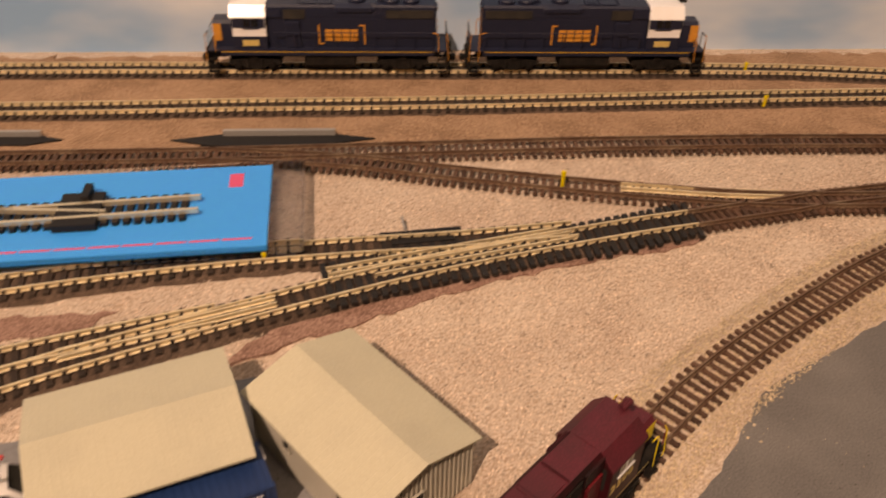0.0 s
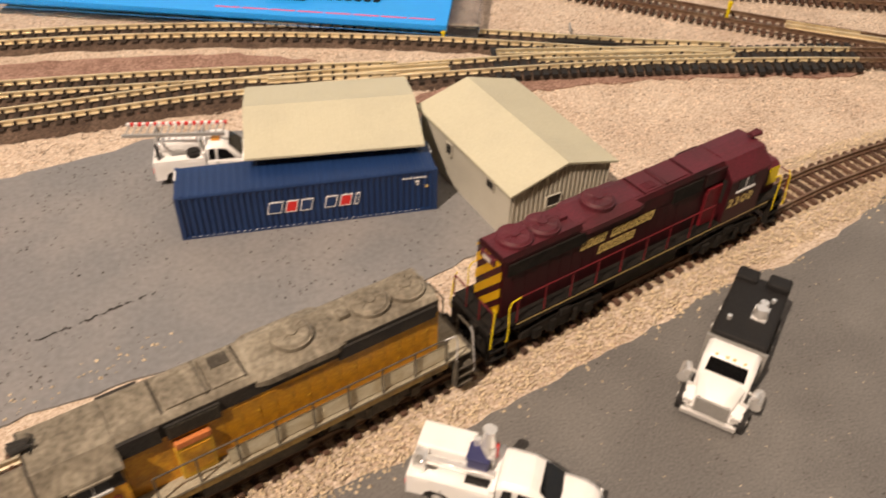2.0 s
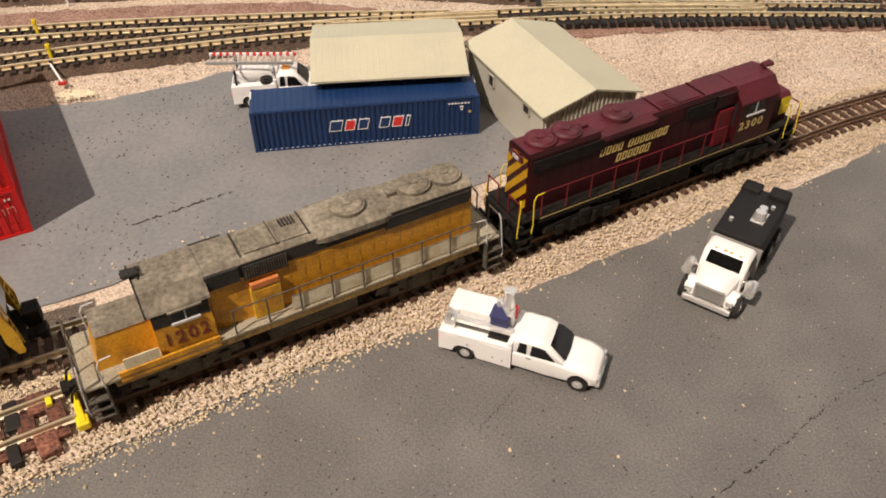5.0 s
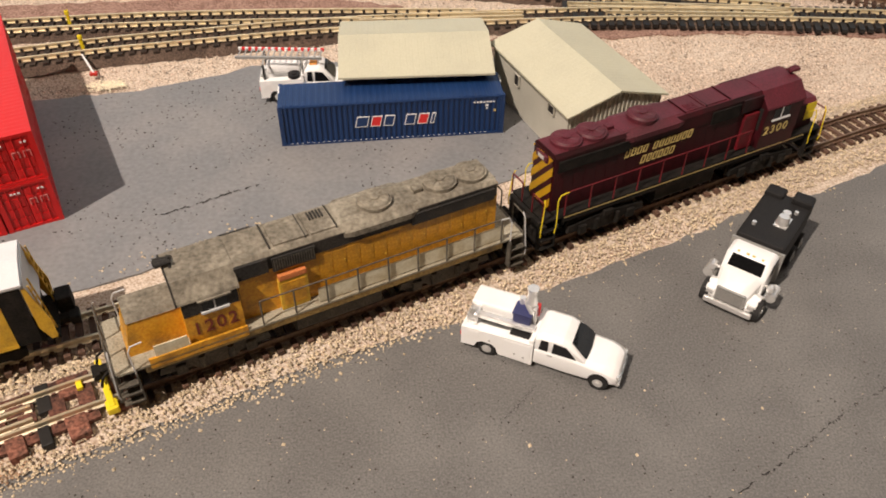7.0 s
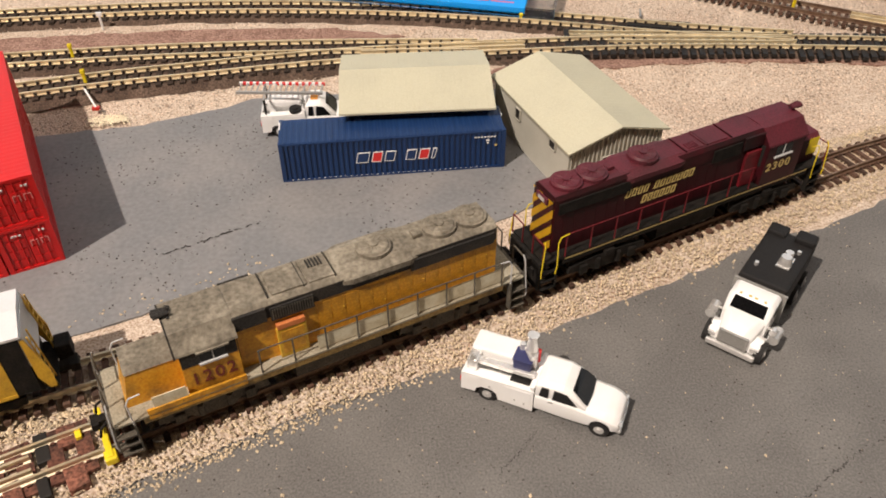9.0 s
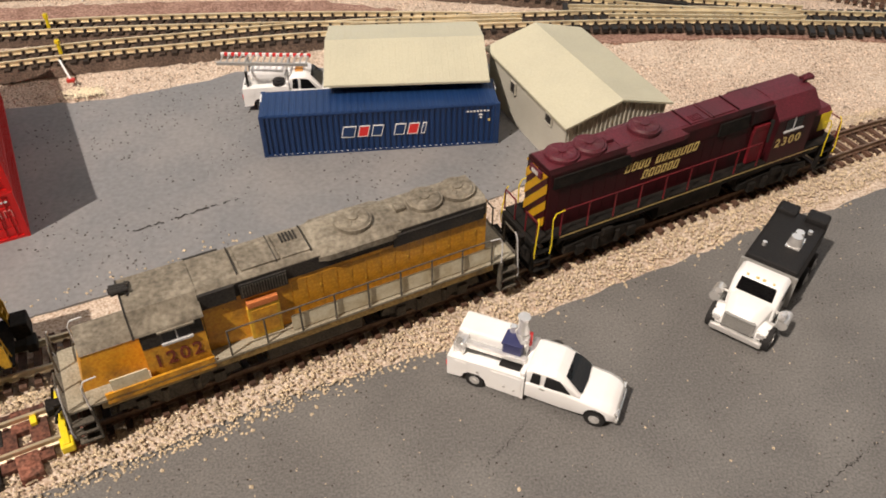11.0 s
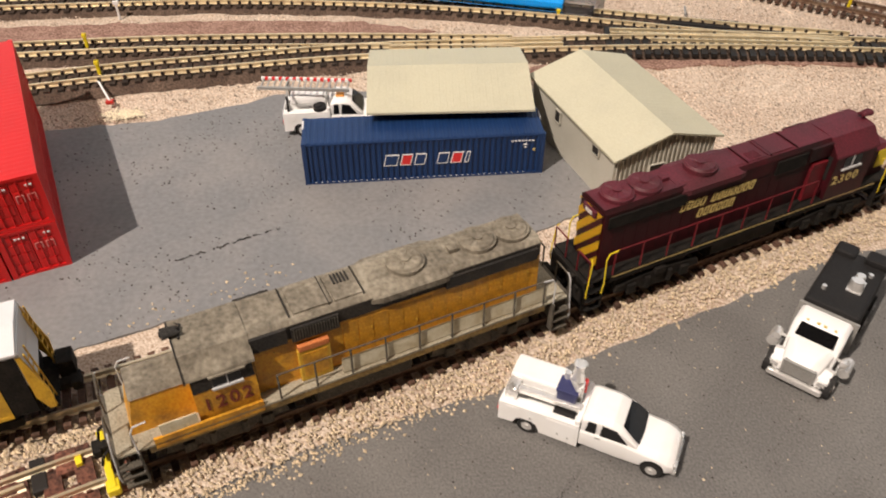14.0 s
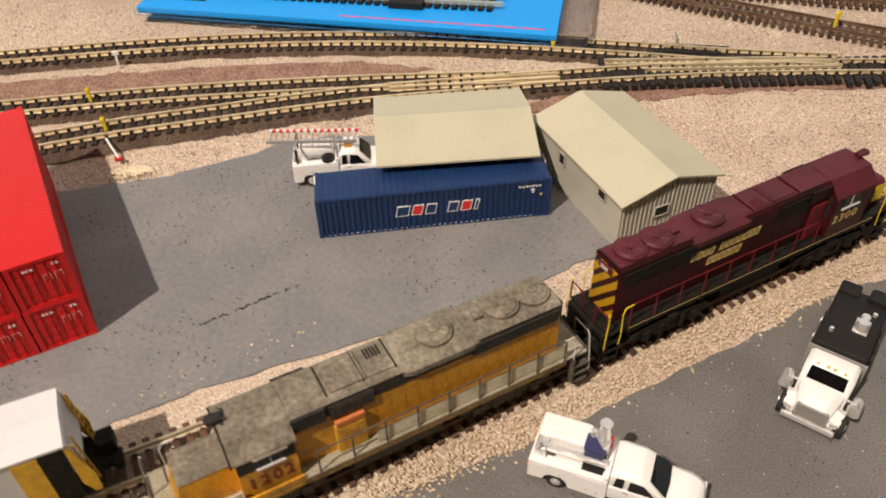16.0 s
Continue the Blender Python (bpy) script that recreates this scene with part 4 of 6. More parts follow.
        if c["latch"] is GOLD:
            for i, dz in ((3, 0.0086), (6, 0.0060), (9, 0.0082), (12, 0.0072), (14, 0.0090), (12, 0.0044)):
                x = cab[1] + 0.0158 + i * 0.0036
                boxes("door_latch", c["latch"], hood, (x, x + 0.00028, s * (hw + 0.0002) - 0.0001, s * (hw + 0.0002) + 0.0001, D + dz, D + dz + 0.0005))
        # battery box and cab-side locker
        k0, k1, kh = locker
        lk = boxes("side_locker", c["locker"], ob, (cab[1] + k0, cab[1] + k1, s * 0.0064 - 0.0006, s * 0.0064 + 0.0006, D, D + kh - 0.0016), bevel=0.0003)
        boxes("locker_top", c["locker_top"], lk, (cab[1] + k0 + 0.0002, cab[1] + k1 - 0.0002, s * 0.0064 - 0.0008, s * 0.0064 + 0.0007, D + kh - 0.0016, D + kh), bevel=0.0002)
        if "skirt" in c:
            boxes("locker_door", AMBER, lk, (cab[1] + k0 + 0.0009, cab[1] + k1 - 0.0009, s * 0.0070 - 0.0001, s * 0.0070 + 0.00012, D + 0.0014, D + kh - 0.0026), label="dirty orange locker door")
    bw = hw + 0.0011
    b0, b1 = bulge
    prof = [(-bw, zr - 0.0024), (bw, zr - 0.0024), (bw, zr - 0.0008), (hw - 0.0018, zr + 0.0004), (-hw + 0.0018, zr + 0.0004), (-bw, zr - 0.0008)]
    thin = [(-hw, zr - 0.0024), (hw, zr - 0.0024), (hw, zr - 0.0014), (hw - 0.0018, zr + 0.0002), (-hw + 0.0018, zr + 0.0002), (-hw, zr - 0.0014)]
    bm = bmesh.new()
    loft(bm, [[(x, y, z) for y, z in p] for x, p in ((b0, thin), (b0 + 0.003, prof), (b1 - 0.003, prof), (b1, thin))])
    part("brake_blister", bm, c["roof"], hood)
    for i, fx in enumerate(fans):
        z = zr + (0.0004 if b0 < fx < b1 else 0.0)
        bm = bmesh.new()
        disc(bm, (fx, 0, z + 0.0005), 0.0044, 0.0010, "Z", 28)
        disc(bm, (fx, 0, z + 0.0012), 0.0041, 0.0005, "Z", 28, 0.0036)
        for v in bm.verts:
            v.co.y /= slim
        fan = part("roof_fan", bm, c["fan"], hood)
        bm = bmesh.new()
        for k in range(12):
            a = k * math.pi / 6
            rod(bm, (fx + 0.0011 * math.cos(a), 0.0011 * math.sin(a), z + 0.0015), (fx + 0.0035 * math.cos(a), 0.0035 * math.sin(a), z + 0.0014), 0.00013, 4)
        disc(bm, (fx, 0, z + 0.0016), 0.0012, 0.0004, "Z", 14)
        part("fan_grille", bm, c["fan"], fan)
    box_x = (b0 - 0.0075, b0 - 0.0005)
    boxes("roof_hatch", c["roof"], hood, (box_x[0] - 0.0085, box_x[0], -0.0042, 0.0042, zr, zr + 0.0005), (box_x[0] + 0.0006, box_x[1], -0.0042, 0.0042, zr, zr + 0.0004), bevel=0.0001)
    bm = bmesh.new()
    for i in range(5):
        box(bm, box_x[0] + 0.002 + 0.0008 * i, box_x[0] + 0.0024 + 0.0008 * i, 0.0005, 0.0035, zr + 0.0004, zr + 0.0007)
    part("hatch_louvre", bm, c.get("louvre", c["band"]), hood)
    for x in (b0 - 0.0006, b0 - 0.0084, b0 - 0.0172):
        boxes("roof_seam", c["band"], hood, (x, x + 0.00022, -hw + 0.0012, hw - 0.0012, zr, zr + 0.00056))
    boxes("exhaust", c["roof"], hood, (b1 + 0.0005, b1 + 0.0028, -0.0012, 0.0012, zr, zr + 0.0012), bevel=0.0002)
    boxes("hood_end_face", c["body"], hood, (hood_end, hood_end + 0.0005, -hw + 0.0006, hw - 0.0006, D, zr - 0.0010))
    if "stripes" in c:
        zlo, zhi = D + 0.0008, zr - 0.0012
        bm = bmesh.new()
        for i in range(-4, 5):
            a = zlo + i * 0.0050
            poly = [(-hw + 0.0002, a), (hw - 0.0002, a + 0.0112), (hw - 0.0002, a + 0.0140), (-hw + 0.0002, a + 0.0028)]
            for limit, sign in ((zlo, 1), (zhi, -1)):
                cut = []
                for (y0, q0), (y1, q1) in zip(poly, poly[1:] + poly[:1]):
                    in0, in1 = (q0 - limit) * sign >= 0, (q1 - limit) * sign >= 0
                    if in0:
                        cut.append((y0, q0))
                    if in0 != in1:
                        t = (limit - q0) / (q1 - q0)
                        cut.append((y0 + (y1 - y0) * t, limit))
                poly = cut
                if not poly:
                    break
            if len(poly) > 2:
                bm.faces.new([bm.verts.new((hood_end + 0.00056, near * y, z)) for y, z in poly])
        bmesh.ops.solidify(bm, geom=bm.faces[:], thickness=0.00005)
        part("warning_stripe", bm, c["stripes"], hood, "yellow diagonal stripes")
    boxes("number_box", c["roof"], hood, (hood_end - 0.0004, hood_end + 0.0012, -0.0030, 0.0030, zr - 0.0032, zr - 0.0014))
    boxes("headlight", CHROME, hood, (hood_end + 0.0012, hood_end + 0.0014, -0.0016, 0.0016, zr - 0.0028, zr - 0.0018))
    gear = random.Random(3)
    for k in range(9):
        y, z = gear.uniform(-0.0075, 0.0075), gear.uniform(0.003, D - 0.001)
        w = gear.uniform(0.0006, 0.0014)
        boxes("end_gear", UNDER, ob, (L - 0.0006, L + gear.uniform(0.0004, 0.0016), y - w, y + w, z - w, z + w), bevel=0.0002)
    # walkway rails
    for s in (-1, 1):
        xs_ = [cab[1] + 0.004 + i * (L - 0.012 - cab[1]) / 8 for i in range(9)]
        for x in xs_:
            rods("stanchion", c["rail"], ob, 0.00024, (x, s * 0.0092, D - 0.0006), (x, s * 0.0092, D + rail_h))
        rods("handrail", c["rail"], ob, 0.00020, (xs_[0], s * 0.0092, D + rail_h), (xs_[-1], s * 0.0092, D + rail_h))
        if "kick" in c:
            bm = bmesh.new()
            box(bm, xs_[2] - 0.002, xs_[-1] + 0.001, s * 0.0086 - 0.0001, s * 0.0086 + 0.0001, D + 0.0004, D + 0.0049)
            part("rail_screen", bm, c["kick"], ob)
    if number:
        rot = Matrix.Rotation(radians(90), 4, "X") if near < 0 else Matrix.Rotation(math.pi, 4, "Z") @ Matrix.Rotation(radians(90), 4, "X")
        for i, digit in enumerate(number):
            shift = (i - 1.5) * ink_size[0] * 0.62 * ink_size[1] * (1 if near < 0 else -1)
            words("number_digit", digit, ink_size[0], c["ink"], cb, Matrix.Translation((cab[0] + cl * ink_size[3] + shift, near * (cw + 0.00012), D + ink_size[2])) @ rot, label="road number digit", stretch=ink_size[1])
    return ob


TA_ = math.atan2(0.377, 1.0)
U0 = Vector((-0.049, -0.1066, 0.0045))
UD = Vector((math.cos(TA_), math.sin(TA_), 0))
COLS_A = dict(body=AMBER, roof=ROOF_GREY, cab=AMBER, cab_roof=ROOF_GREY, band=DARK_BAND, panel=DARK_BAND, deck=DECK_GREY, sill=SILL_OLIVE, under=UNDER_GREY, steps=UNDER_GREY, grab=GREY_CAR, rail=UNDER_GREY,
              grille=DARK_BAND, latch=GOLD, locker=GOLD, locker_top=material("faded_orange_lid", (0.62, 0.20, 0.06), 0.6, grain=0.3, grain_size=0.5), fan=ROOF_GREY, horn=DARK_BAND, sillbar=GREY_CAR, ink=BROWN_INK, plate=CREAM, kick=CREAM, skirt=AMBER)
locomotive("locomotive", Matrix.Translation(U0 + UD * 0.0135) @ Matrix.Rotation(TA_, 4, "Z"), "weathered orange-yellow diesel locomotive with a grey roof on the track", "diesel locomotives",
           COLS_A, (0.0692, 0.0872, 0.0959), -1, "1202", L=0.1090, hood_end=0.1008)
COLS_B = dict(body=MAROON, roof=MAROON_ROOF, cab=MAROON, cab_roof=MAROON_ROOF, band=MAROON, panel=MAROON, deck=UNDER, sill=UNDER, under=UNDER, steps=UNDER, grab=YELLOW, rail=MAROON_BRIGHT, louvre=MAROON_ROOF, grille=UNDER, latch=MAROON,
              locker=MAROON_BRIGHT, locker_top=MAROON_BRIGHT, shoulder=MAROON, fan=MAROON_ROOF, horn=MAROON_ROOF, sillbar=GREY_CAR, ink=YELLOW_INK, nose_front=YELLOW, stripes=STRIPE, stripe=YELLOW_INK)
# Bright locker just behind the cab stands in for its lit rear wall
red_loco = locomotive("locomotive", Matrix.Translation(U0 + UD * 0.2347) @ Matrix.Rotation(TA_ + math.pi, 4, "Z") @ Matrix.Diagonal((1, 0.87, 1.03, 1)), "maroon diesel locomotive with yellow striped end on the track", "diesel locomotives",
                      COLS_B, (0.0700, 0.0873, 0.0956), 1, "2300", L=0.1072, nose=(0.0022, 0.0139), cab=(0.0139, 0.0285), hood_end=0.1020, bulge=(0.058, 0.080), nose_h=0.0092, nose_w=0.0056, ink_size=(0.0038, 1.10, 0.0046, 0.60), locker=(0.0004, 0.0062, 0.0120), slim=0.87)
# name on the maroon hood as two rows of small outlined slanted bars
for x0, widths, z in ((0.0786, (4, 0, 7), 0.0214), (0.0724, (6,), 0.0177)):
    x = x0
    for w in widths:
        if w == 0:
            x -= 0.0016
        for i in range(w):
            wid, tall, pen = 0.0015, 0.0026, 0.00038
            bm = bmesh.new()
            for u0, u1, q0, q1 in ((0, pen, 0, tall), (wid - pen, wid, 0, tall), (pen, wid - pen, 0, pen), (pen, wid - pen, tall - pen, tall)):
                side_prism(bm, [(x - u0 - q0 * 0.2, z + q0), (x - u1 - q0 * 0.2, z + q0), (x - u1 - q1 * 0.2, z + q1), (x - u0 - q1 * 0.2, z + q1)], 0.00600, 0.00612)
            part("letter_bar", bm, YELLOW_INK, red_loco, "pale yellow lettering reduced to outlined bars")
            x -= wid + 0.00058

COLS_C = dict(body=MIDNIGHT, roof=MIDNIGHT, cab=WHITE, cab_roof=WHITE, band=MIDNIGHT, panel=MIDNIGHT, deck=MIDNIGHT, sill=MIDNIGHT, under=UNDER, steps=UNDER, grab=ORANGE_INK, rail=MIDNIGHT, grille=DARK_BAND, latch=MIDNIGHT,
              locker=MIDNIGHT, locker_top=MIDNIGHT, fan=MIDNIGHT, horn=UNDER, sillbar=MIDNIGHT, ink=YELLOW_INK, nose_front=ORANGE_INK, stripes=ORANGE_INK, stripe=GOLD)
CA = math.atan2(0.1607 - 0.2733, 0.376 - 0.12)
CD = Vector((math.cos(CA), math.sin(CA), 0))
C0 = Vector((0.1168, 0.2746, YT)) + CD * 0.0070
TALL = Matrix.Diagonal((1.0, 1.08, 1.20, 1))
for k, near in ((0, -1), (1, 1)):
    if k == 0:
        mm = Matrix.Translation(C0) @ Matrix.Rotation(CA, 4, "Z") @ TALL
    else:
        mm = Matrix.Translation(C0 + CD * 0.2540) @ Matrix.Rotation(CA + math.pi, 4, "Z") @ TALL
    lo = locomotive("locomotive", mm, "dark navy diesel locomotive with white cab on the rear track", "diesel locomotives", COLS_C, (0.076, 0.093, 0.103), near, "", L=0.122, cab=(0.0145, 0.031), nose=(0.004, 0.0145), hood_end=0.1150, bulge=(0.064, 0.086))
    boxes("cab_lower", MIDNIGHT, lo, (0.0143, 0.0312, -0.0083, 0.0083, 0.0088, 0.0165))
    # maker's mark as plain orange blocks in a frame
    y = near * 0.0063
    boxes("emblem", ORANGE_INK, lo, *[(0.0600 + 0.0042 * i, 0.0636 + 0.0042 * i, y - 0.0001, y + 0.0001, 0.0140, 0.0190) for i in range(4)], label="orange emblem blocks")
    boxes("emblem_frame", ORANGE_INK, lo, (0.0565, 0.0573, y - 0.0001, y + 0.0001, 0.0125, 0.0210), (0.0565, 0.0590, y - 0.0001, y + 0.0001, 0.0125, 0.0131), (0.0792, 0.0800, y - 0.0001, y + 0.0001, 0.0125, 0.0210), (0.0770, 0.0800, y - 0.0001, y + 0.0001, 0.0204, 0.0210))
    boxes("number_bar", YELLOW_INK, lo, (0.019, 0.027, near * 0.0084 - 0.0001, near * 0.0084 + 0.0001, 0.0125, 0.0150), label="number reduced to a yellow bar")


# ---- grey freight car on the siding ----
SA = radians(16.7)
car = thing("freight_car", Matrix.Translation((-0.0552, -0.0853, 0.0045)) @ Matrix.Rotation(SA + math.pi, 4, "Z"), "pale grey freight car with yellow end standing on the siding", "freight car")
CL = 0.095
bm = bmesh.new()
box(bm, 0.0, CL, -0.0082, 0.0082, 0.0068, 0.0248, bevel=0.0003)
part("body", bm, GREY_CAR, car)
bm = bmesh.new()
prism(bm, [(-0.0086, 0.0246), (0.0086, 0.0246), (0.0086, 0.0252), (0.0, 0.0262), (-0.0086, 0.0252)], -0.0006, CL + 0.0006)
part("roof", bm, material("white_car_roof", (0.74, 0.74, 0.76), 0.55, grain=0.1, grain_size=0.6, stain=(0.66, 0.66, 0.68), stain_size=10), car)
boxes("end_wall", GREY_CAR, car, (-0.0010, 0.0, -0.0081, 0.0081, 0.0150, 0.0246))
bm = bmesh.new()
side_prism(bm, [(-0.0022, 0.0150), (-0.0004, 0.0206), (0.0, 0.0206), (0.0, 0.0150)], -0.0074, 0.0074)
part("slope_sheet", bm, GREY_CAR, car)
# Black plate paints in the shade of the open end
boxes("end_recess", UNDER, car, (-0.0008, 0.0, -0.0080, 0.0080, 0.0068, 0.0150))
boxes("end_platform", UNDER, car, (-0.0040, 0.0, -0.0080, 0.0080, 0.0062, 0.0068))
for s in (-1, 1):
    bm = bmesh.new()
    side_prism(bm, [(-0.0034, 0.0068), (-0.0020, 0.0068), (-0.0004, 0.0110), (-0.0002, 0.0236), (-0.0010, 0.0236), (-0.0036, 0.0120)], s * 0.0080 - 0.0003, s * 0.0080 + 0.0003)
    part("end_wing", bm, GOLD, car, "yellow tapered end plate")
    boxes("yellow_panel", GOLD, car, (0.0052, 0.0105, s * 0.00825 - 0.00025, s * 0.00825 + 0.00025, 0.0072, 0.0236))
    # Flat black plate in place of the shaded gap beside the yellow panel
    boxes("dark_panel", UNDER, car, (0.0, 0.0052, s * 0.0082 - 0.0002, s * 0.0082 + 0.0002, 0.0070, 0.0240))
    boxes("yellow_sill", GOLD, car, (0.0052, CL, s * 0.0083 - 0.0003, s * 0.0083 + 0.0003, 0.0068, 0.0078))
boxes("brake_box", UNDER, car, (-0.0078, -0.0040, -0.0062, -0.0012, 0.0050, 0.0100), bevel=0.0004)
boxes("underframe", UNDER, car, (0.0, CL, -0.0045, 0.0045, 0.0045, 0.0068))
for s in (-1, 1):
    for k in range(2):
        rods("ladder_rail", GOLD, car, 0.00022, (-0.0034, s * 0.0062 + k * 0.0026 - 0.0013, 0.0068), (-0.0018, s * 0.0062 + k * 0.0026 - 0.0013, 0.0236))
    for k in range(6):
        rods("ladder_rung", GOLD, car, 0.00016, (-0.0032 + 0.00022 * k, s * 0.0062 - 0.0013, 0.0085 + k * 0.0026), (-0.0032 + 0.00022 * k, s * 0.0062 + 0.0013, 0.0085 + k * 0.0026))
for cx in (0.013, CL - 0.013):
    for q in (-0.0055, 0.0055):
        for s in (-1, 1):
            bm = bmesh.new()
            disc(bm, (cx + q, s * 0.0047, 0.0026), 0.0026, 0.0014, "Y", 18)
            part("wheel", bm, UNDER, car)
    boxes("side_frame", UNDER, car, (cx - 0.0085, cx + 0.0085, 0.0056, 0.0068, 0.0018, 0.0046), (cx - 0.0085, cx + 0.0085, -0.0068, -0.0056, 0.0018, 0.0046), bevel=0.0004)
bm = bmesh.new()
box(bm, -0.0075, 0.001, -0.0012, 0.0012, 0.0036, 0.0056, bevel=0.0003)
box(bm, -0.0085, -0.0062, -0.0021, 0.0021, 0.0034, 0.0060, bevel=0.0004)
part("coupler", bm, UNDER, car)
bm = bmesh.new()
disc(bm, (0.0215, 0.0083, 0.0135), 0.0032, 0.0003, "Y", 28)
part("emblem", bm, WHITE_INK, car, "round white outlined emblem")
bm = bmesh.new()
disc(bm, (0.0215, 0.0084, 0.0135), 0.0026, 0.0003, "Y", 28)
part("emblem", bm, GREY_CAR, car)


# ---- road vehicles ----
def wheel(parent, x, y, r, w, hub=CHROME):
    s = 1 if y > 0 else -1
    bm = bmesh.new()
    disc(bm, (x, y, r), r, w, "Y", 20)
    ob = part("wheel", bm, TYRE, parent)
    bm = bmesh.new()
    disc(bm, (x, y + s * w * 0.46, r), r * 0.56, w * 0.16, "Y", 14)
    disc(bm, (x, y + s * w * 0.56, r), r * 0.22, w * 0.2, "Y", 10)
    part("hub_cap", bm, hub, ob)


def shell(x, w, z0, z1, ch=0.0006, inset=0.0):
    return [(x, -w, z0), (x, w, z0), (x, w, z1 - ch), (x, w - ch - inset, z1), (x, -w + ch + inset, z1), (x, -w, z1 - ch)]


def soften(bm, by=0.0003):
    """Round the edges of a moulded shell."""
    bmesh.ops.bevel(bm, geom=bm.edges[:], offset=by, segments=2, profile=0.5, affect="EDGES", clamp_overlap=True)


def pickup(m, label):
    """Crew pickup with a service body; x forward, rear at 0."""
    ob = thing("pickup_truck", m, label, "truck", "model road vehicles")
    # cab and bonnet
    bm = bmesh.new()
    loft(bm, [shell(0.0175, 0.0060, 0.0024, 0.0074), shell(0.0260, 0.0062, 0.0022, 0.0076), shell(0.0300, 0.0063, 0.0024, 0.0076, 0.0010, 0.0004), shell(0.0350, 0.0063, 0.0028, 0.0073, 0.0012, 0.0006), shell(0.0371, 0.0062, 0.0028, 0.0068, 0.0014, 0.0008), shell(0.0384, 0.0057, 0.0028, 0.0061, 0.0014, 0.0008), shell(0.0389, 0.0050, 0.0030, 0.0050, 0.0012, 0.0006)])
    soften(bm)
    body = part("cab_body", bm, WHITE, ob, smooth=True)
    bm = bmesh.new()
    loft(bm, [shell(0.0176, 0.0058, 0.0072, 0.0114, 0.0008, 0.0004), shell(0.0190, 0.0058, 0.0072, 0.0121, 0.0010, 0.0005), shell(0.0242, 0.0057, 0.0072, 0.0121, 0.0010, 0.0005), shell(0.0264, 0.0057, 0.0072, 0.0111, 0.0010, 0.0004), shell(0.0302, 0.0059, 0.0071, 0.0078, 0.0003)])
    soften(bm)
    part("cab_roof", bm, WHITE, body, smooth=True)
    bm = bmesh.new()
    for v in ((0.0262, -0.0042, 0.01125), (0.0262, 0.0042, 0.01125), (0.0276, 0.0047, 0.0103), (0.0297, 0.0051, 0.00850), (0.0303, 0.0049, 0.0079), (0.0306, 0.0, 0.0078), (0.0303, -0.0049, 0.0079), (0.0297, -0.0051, 0.00850), (0.0276, -0.0047, 0.0103)):
        bm.verts.new((v[0] + 0.0001, v[1], v[2] + 0.0001))
    bm.faces.new(bm.verts[:])
    bmesh.ops.solidify(bm, geom=bm.faces[:], thickness=-0.00012)
    part("windscreen", bm, GLASS_BLACK, body, "black windscreen")
    for s in (-1, 1):
        bm = bmesh.new()
        side_prism(bm, [(0.0186, 0.0076), (0.0209, 0.0076), (0.0209, 0.0109), (0.0191, 0.0109)], s * 0.0058 - 0.0002, s * 0.0058 + 0.0002)
        part("rear_window", bm, GLASS_BLACK, body)
        bm = bmesh.new()
        side_prism(bm, [(0.0219, 0.0075), (0.0281, 0.0075), (0.0254, 0.0105), (0.0222, 0.0109)], s * 0.0058 - 0.0002, s * 0.0058 + 0.0002)
        part("door_window", bm, GLASS_BLACK, body)
        boxes("door_handle", SILVER, body, (0.0210, 0.0222, s * 0.0061 - 0.0002, s * 0.0061 + 0.0002, 0.0064, 0.0067))
        boxes("headlight", CHROME, body, (0.0382, 0.0389, s * 0.0046 - 0.0009, s * 0.0045 + 0.0009, 0.0043, 0.0053))
        bm = bmesh.new()
        disc(bm, (0.0342, s * 0.0056, 0.0028), 0.0026, 0.00142, "Y", 24)
        part("wheel_arch", bm, BLACK, body)
        wheel(ob, 0.0342, s * 0.0056, 0.0023, 0.0016)
        wheel(ob, 0.0055, s * 0.0053, 0.0023, 0.0018)
    boxes("front_bumper", CHROME, ob, (0.0379, 0.0393, -0.0055, 0.0055, 0.0021, 0.0032), bevel=0.0004)
    boxes("chassis", BLACK, ob, (0.001, 0.036, -0.0042, 0.0042, 0.0016, 0.0028))
    # service body: side lockers with an open middle
    for s in (-1, 1):
        bm = bmesh.new()
        side_prism(bm, [(-0.0010, 0.0020), (0.0022, 0.0022), (0.0028, 0.0038), (0.0040, 0.0046), (0.0066, 0.0046), (0.0078, 0.0038), (0.0085, 0.0017), (0.0174, 0.0014), (0.0174, 0.0086), (-0.0010, 0.0082)], s * 0.0049 - 0.0015, s * 0.0049 + 0.0015)
        lock = part("side_locker", bm, WHITE, ob)
        boxes("locker_door", WHITE, lock, (0.0096, 0.0168, s * 0.0064 - 0.0001, s * 0.0064 + 0.00015, 0.0022, 0.0078), bevel=0.0001)
        boxes("locker_door", WHITE, lock, (0.0004, 0.0034, s * 0.0064 - 0.0001, s * 0.0064 + 0.00015, 0.0056, 0.0076), bevel=0.0001)
        boxes("latch", SILVER, lock, (0.0126, 0.0130, s * 0.0067 - 0.0001, s * 0.0067 + 0.0001, 0.0038, 0.0041), (0.0150, 0.0154, s * 0.0067 - 0.0001, s * 0.0067 + 0.0001, 0.0034, 0.0037), (0.0060, 0.0064, s * 0.0067 - 0.0003, s * 0.0067 - 0.0001, 0.0060, 0.0063))
    boxes("bed_floor", WHITE, ob, (0.0, 0.0172, -0.0034, 0.0034, 0.0040, 0.0046))
    boxes("tail_panel", WHITE, ob, (-0.0014, -0.0010, -0.0064, 0.0064, 0.0020, 0.0082))
